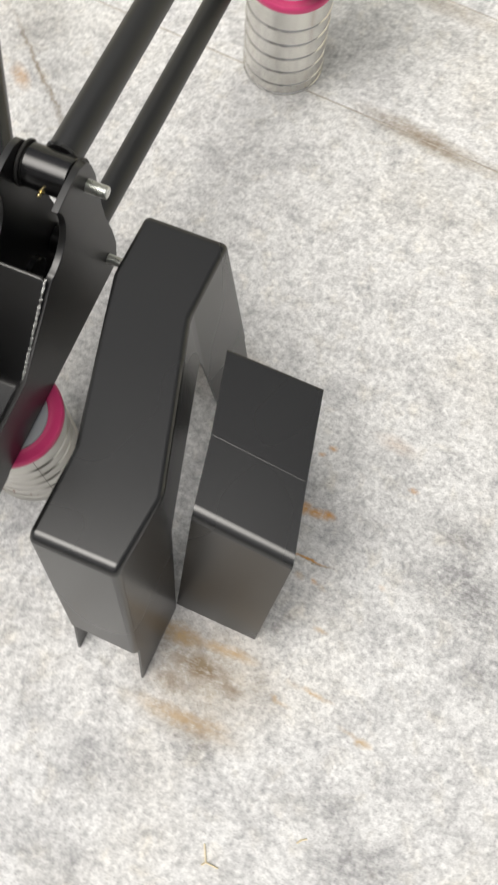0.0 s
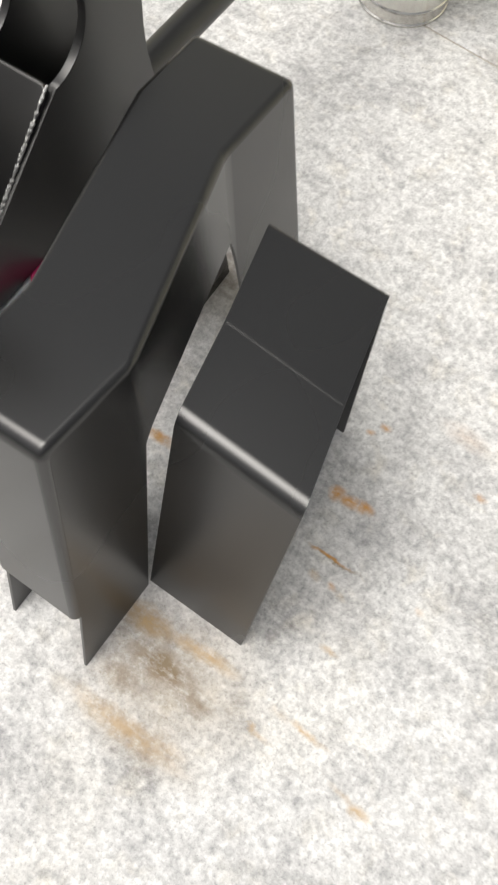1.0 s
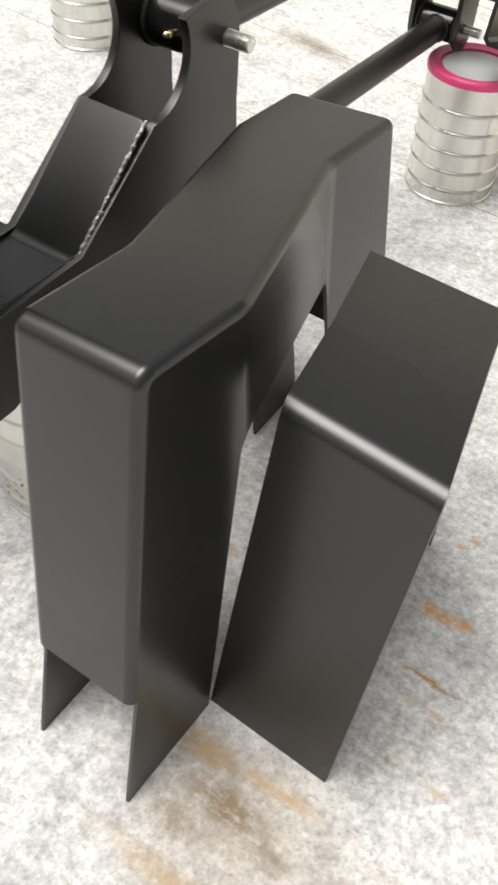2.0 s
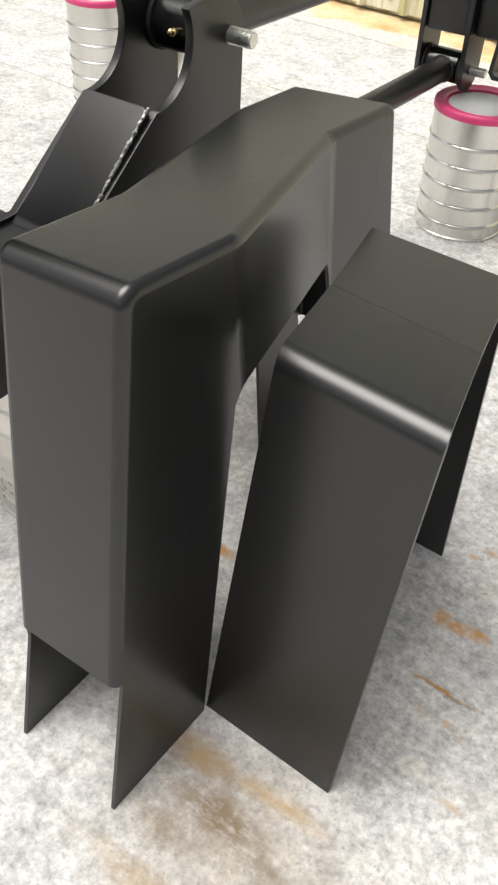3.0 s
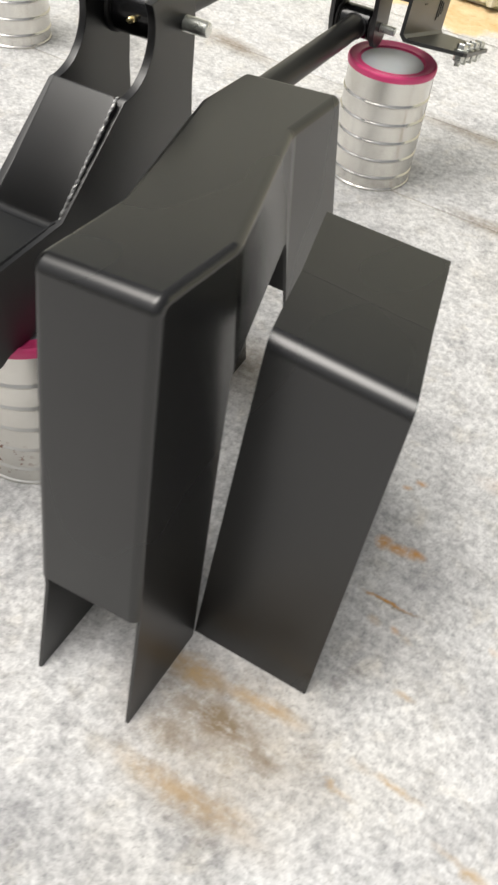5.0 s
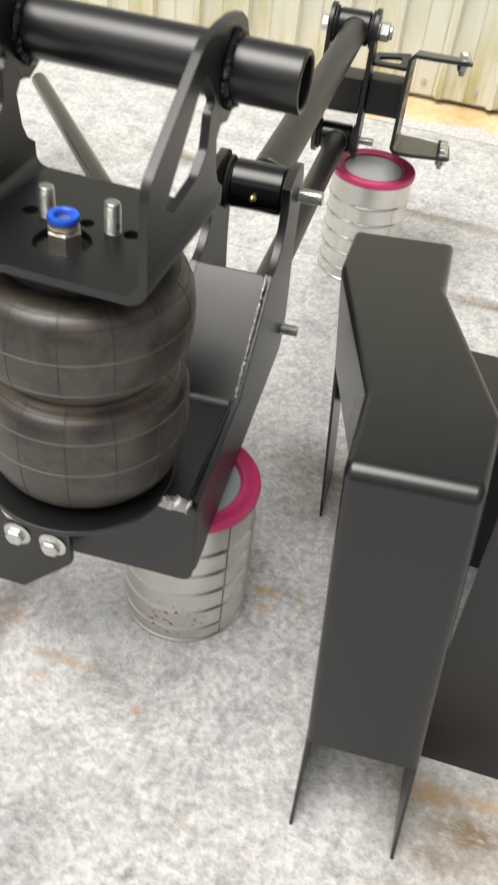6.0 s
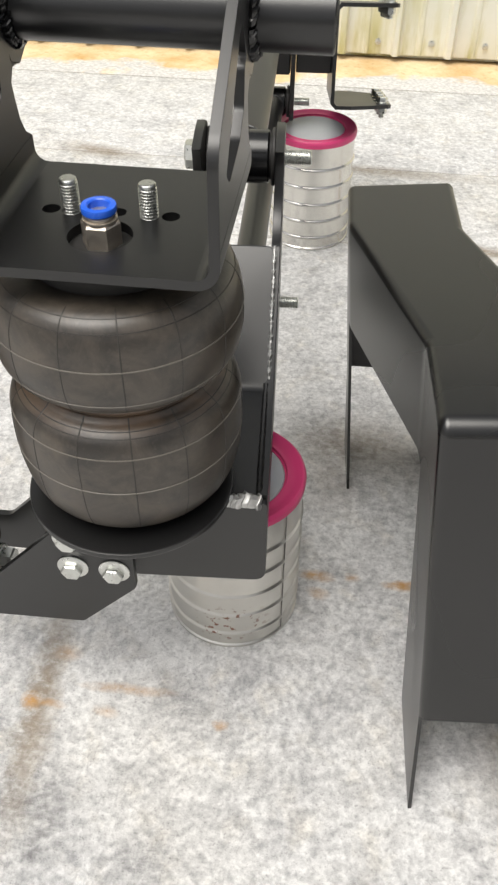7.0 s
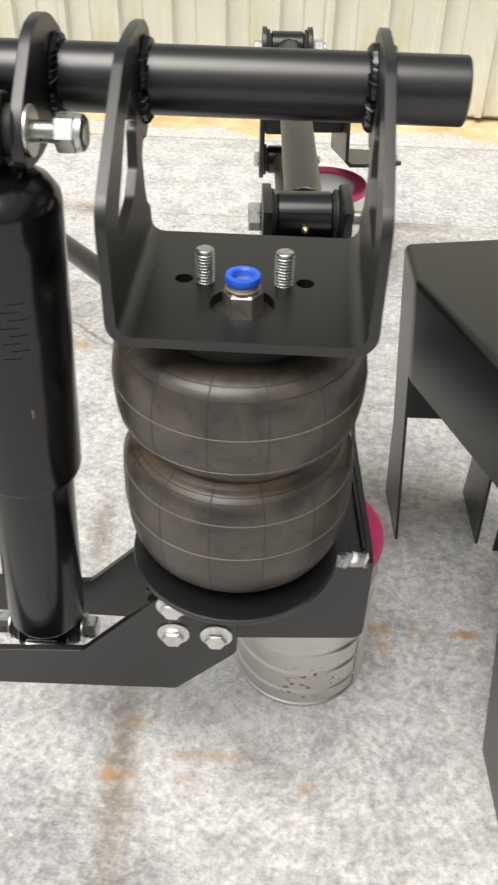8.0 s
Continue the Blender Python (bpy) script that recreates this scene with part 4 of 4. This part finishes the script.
    # push-in air fitting
    fx, fy = 0.0005, -0.0225
    f = part("air_fitting", hexagon(0.0115, axis((fx, fy, 0.4640), (fx, fy, 1)), 0.0015, 0.0168), NICKEL, top, "nickel-plated push-in air fitting", 30)
    part("seal_washer", rod((fx, fy, 0.4640), (fx, fy, 0.4662), 0.0128, 36, 0.0005), NICKEL, f)
    part("neck", lathe([(0.0092, 0.4800), (0.0098, 0.4808), (0.0098, 0.4826), (0.0086, 0.4830), (0.0086, 0.4836), (0.0094, 0.4840), (0.0094, 0.4852), (0.0085, 0.4856)], pose(fx, fy, 0), 36), NICKEL, f)
    part("collar", lathe([(0.0056, 0.4835), (0.0080, 0.4850), (0.0098, 0.4862), (0.0101, 0.4885), (0.0097, 0.4900), (0.0070, 0.4903), (0.0060, 0.4895), (0.0056, 0.4840)], pose(fx, fy, 0), 44, caps=False), BLUE, f, "bright blue release collar")
    part("bore", lathe([(0.0057, 0.4840), (0.003, 0.4841)], pose(fx, fy, 0), 30), BLUE_SHADED, f)


air_spring()


# ---------------------------------------------------------------- upper bracket with cross tube
def upper_bracket():
    top = thing("upper_bracket", (0, 0.0, 0.467), "black spring bracket, U-shaped tray welded to a cross tube", "bracket")
    ty, tz, tr = 0.066, 0.5645, 0.0192
    part("cross_tube", pipe((-0.42, ty, tz), (0.121, ty, tz), tr, 0.0035, 56), TUBE, top, "glossy black round cross tube")
    # tray: flat floor cut through for studs and fitting, folded up at both sides
    y0, y1, w, th, lip, rad, xc = -0.0655, 0.061, 0.072, 0.006, 0.490, 0.014, 0.0025
    zf = 0.467
    flat = [(xc - w + rad, y0), (xc + w - rad, y0), (xc + w - rad, y1), (xc - w + rad, y1)]
    holes = [circle((x, 0.0), 0.0058) for x in (-0.023, 0.023)] + [circle((x, 0.0005), 0.0054) for x in (-0.0355, 0.0355)] + [circle((0.0042, 0.0015), 0.0050), circle((0.0005, -0.026), 0.0185, 32)]
    tray = part("tray", plate([flat] + holes, th, pose(0, 0, zf + th / 2), 0.00005), SATIN, top)
    for s in (-1, 1):
        sec = [(s * (w - rad + rad * math.sin(t)), zf + rad - rad * math.cos(t)) for t in [radians(90) * i / 6 for i in range(7)]] + [(s * w, lip)]
        ri = rad - th
        sec += [(s * (w - th), lip)] + [(s * (w - rad + ri * math.sin(t)), zf + rad - ri * math.cos(t)) for t in [radians(90) * i / 6 for i in range(6, -1, -1)]]
        part("fold", loft(bmesh.new(), [[(x + xc, y, z) for x, z in sec] for y in (y0, y1)]), SATIN, tray, smooth=40)
    rim = [(y0, lip), (y1, lip), (0.052, 0.496), (0.0465, 0.506), (0.044, 0.520), (0.043, 0.528), (0.049, 0.535), (0.047, 0.545)]
    rim += arc(ty, tz, 0.032, 232, 262, 4) + [(0.088, 0.545), (0.0955, 0.560), (0.096, 0.574), (0.089, 0.587), (0.077, 0.594), (0.062, 0.596), (0.042, 0.596), (0.016, 0.5935), (0.006, 0.589), (-0.056, 0.548), (-0.0630, 0.5415), (-0.0655, 0.532)]
    window = rounded([(-0.041, 0.520), (-0.030, 0.511), (0.010, 0.5165), (0.026, 0.528), (0.029, 0.548), (0.036, 0.553), (0.020, 0.574), (0.010, 0.571)], 0.003)
    for s in (-1, 1):
        x = xc + s * (w - th / 2)
        pl = part("side_plate", plate([rim, window], th - 0.0001, frame_of((x, 0, 0), (0, 1, 0), (0, 0, 1)), 0.0004), SATIN, top)
        for e in (-1, 1):
            cxx = x + e * (th / 2 + 0.001)
            ring = [(cxx, ty + (tr + 0.001) * math.cos(t), tz + (tr + 0.001) * math.sin(t)) for t in [2 * math.pi * i / 20 for i in range(21)]]
            part("weld", beads(ring, 0.0042, 0.85, 11 + s + e, 0.55), GLOSS, pl, "rippled black weld collar")
    # plates of the shock mount
    ear = rounded([(-0.018, 0.540, 0.012), (0.012, 0.536, 0.012), (0.045, 0.540), (0.085, 0.545, 0.02), (0.097, 0.578, 0.02), (0.062, 0.602, 0.02), (0.030, 0.600, 0.012), (-0.012, 0.566, 0.012)], 0.004)
    for x in (-0.118, -0.162):
        pl = part("shock_ear", plate([ear], 0.007, frame_of((x, 0, 0), (0, 1, 0), (0, 0, 1)), 0.001), SATIN, top)
        for e in (-1, 1):
            cxx = x + e * 0.0045
            ring = [(cxx, ty + (tr + 0.001) * math.cos(t), tz + (tr + 0.001) * math.sin(t)) for t in [2 * math.pi * i / 20 for i in range(21)]]
            part("weld", beads(ring, 0.0042, 0.85, 21 + e, 0.55), GLOSS, pl, "rippled black weld collar")
    sh = Vector((-0.1145, -0.002, 0.557))
    b = bolt(top, sh, (1, 0, 0), 0.006, 0, 0.026, label="bright zinc bolt end")
    part("washer", rod(sh, sh + Vector((0.0022, 0, 0)), 0.0135, 28, 0.0005), ZINC, b)
    nut = part("lock_nut", hexagon(0.0105, axis(sh + Vector((0.015, 0, 0)), sh + Vector((1, 0, 0))), 0.0, 0.011), ZINC, top, "bright zinc lock nut", 30)
    part("nut_collar", lathe([(0.0098, 0.011), (0.0095, 0.014), (0.008, 0.0155), (0.0055, 0.016)], axis(sh + Vector((0.015, 0, 0)), sh + Vector((1, 0, 0))), 28), ZINC, nut)


upper_bracket()


# ---------------------------------------------------------------- shock absorber
def shock_absorber():
    a, b = Vector((-0.1590, -0.004, 0.143)), Vector((-0.1365, -0.002, 0.557))
    top = thing("shock_absorber", a, "black tubular shock absorber standing between arm and cross tube", "shock absorber")
    m = axis(a, b)
    n = (b - a).length
    part("body", lathe([(0.018, 0.016), (0.028, 0.018), (0.0300, 0.022), (0.0300, 0.215), (0.029, 0.220), (0.020, 0.223)], m, 48), GLOSS, top)
    cover = part("dust_cover", lathe([(0.0310, 0.178), (0.0355, 0.180), (0.0365, 0.184), (0.0365, n - 0.040), (0.0355, n - 0.034), (0.031, n - 0.028), (0.016, n - 0.020)], m, 48), GLOSS, top)
    # worn marking, too faint to read, and two paint chips
    u = (b - a).normalized()
    n0 = Vector((0.353, -0.935, 0)).normalized()
    for h, turn, tall, wide, mat in [(0.292 + 0.0052 * i, -4 + 7 * (i % 2), 0.0026, 0.010, FAINT) for i in range(8)] + [(0.251, 8, 0.0065, 0.0012, CHIP), (0.2500, -29, 0.0030, 0.0035, CHIP)]:
        n1 = Matrix.Rotation(radians(turn), 3, "Z") @ n0
        n1 = (n1 - u * n1.dot(u)).normalized()
        m1 = frame_of(a + u * h + n1 * 0.0365, u.cross(n1), u)
        part("worn_marking", block(-wide / 2, wide / 2, -tall / 2, tall / 2, -0.0008, 0.0003, m1, 0), mat, cover)
    for c, w in ((a, 0.021), (b, 0.0115)):
        e = part("eye", rod(c - Vector((w, 0, 0)), c + Vector((w, 0, 0)), 0.0195, 40), GLOSS, top)
        part("bushing", rod(c - Vector((w + 0.006, 0, 0)), c + Vector((w + 0.006, 0, 0)), 0.0135, 32), RUBBER_BLACK, e)
    p = a + Vector((0.029, 0, 0))
    part("washer", rod(p, p + Vector((0.002, 0, 0)), 0.013, 28, 0.0005), ZINC, top)
    part("nut", hexagon(0.0105, axis(p + Vector((0.0022, 0, 0)), p + Vector((1, 0, 0))), 0, 0.010), ZINC, top, "bright zinc nut", 30)
    part("spacer", rod(a + Vector((-0.015, -0.0205, -0.002)), a + Vector((0.013, -0.0205, -0.002)), 0.0062, 24), ZINC, top, "bright zinc spacer")
    q = a - Vector((0.029, 0, 0))
    part("washer", rod(q, q - Vector((0.002, 0, 0)), 0.013, 28, 0.0005), ZINC, top)
    part("nut", hexagon(0.0105, axis(q - Vector((0.0022, 0, 0)), q - Vector((1, 0, 0))), 0, 0.010), ZINC, top, "bright zinc nut", 30)


shock_absorber()


# ---------------------------------------------------------------- scraps of straw
STRAW = plastic("dry_straw", (0.70, 0.60, 0.40), 0.6)


def straw(stalks, label):
    bm = bmesh.new()
    for a, b in stalks:
        rod((*a, 0.0016), (*b, 0.0022), 0.0010, 8, 0.0003, bm)
    tagged(part("straw", bm, STRAW, None), label, "straw", "scraps of straw")


straw([((0.486, -0.248), (0.497, -0.266)), ((0.497, -0.266), (0.5135, -0.2656)), ((0.497, -0.266), (0.493, -0.271))], "forked yellow scrap of straw on the granite")
straw([((0.588, -0.199), (0.592, -0.193)), ((0.592, -0.193), (0.598, -0.189))], "small bent scrap of straw on the granite")


# ---------------------------------------------------------------- paving slabs
def slabs():
    rows = [(-2.9, -1.95, (-4.1, -3.0, -2.1, -1.2, -0.3, 0.6, 1.5, 2.4, 3.3, 4.3)), (-1.95, -1.0, (-4.1, -3.4, -2.5, -1.6, -0.7, 0.2, 1.1, 2.0, 2.9, 4.3)), (-1.0, 0.82, (-4.1, -3.0, -1.12, 0.93, 2.83, 4.3)),
            (0.82, 1.10, (-4.1, -3.2, -1.5, 1.15, 3.0, 4.3)), (1.10, 1.502, (-4.1, -3.0, -1.25, 1.3, 3.3, 4.3))]
    rnd = random.Random(4)
    for y0, y1, xs in rows:
        for x0, x1 in zip(xs, xs[1:]):
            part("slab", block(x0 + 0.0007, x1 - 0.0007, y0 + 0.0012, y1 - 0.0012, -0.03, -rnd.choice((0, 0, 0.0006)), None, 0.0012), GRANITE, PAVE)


slabs()
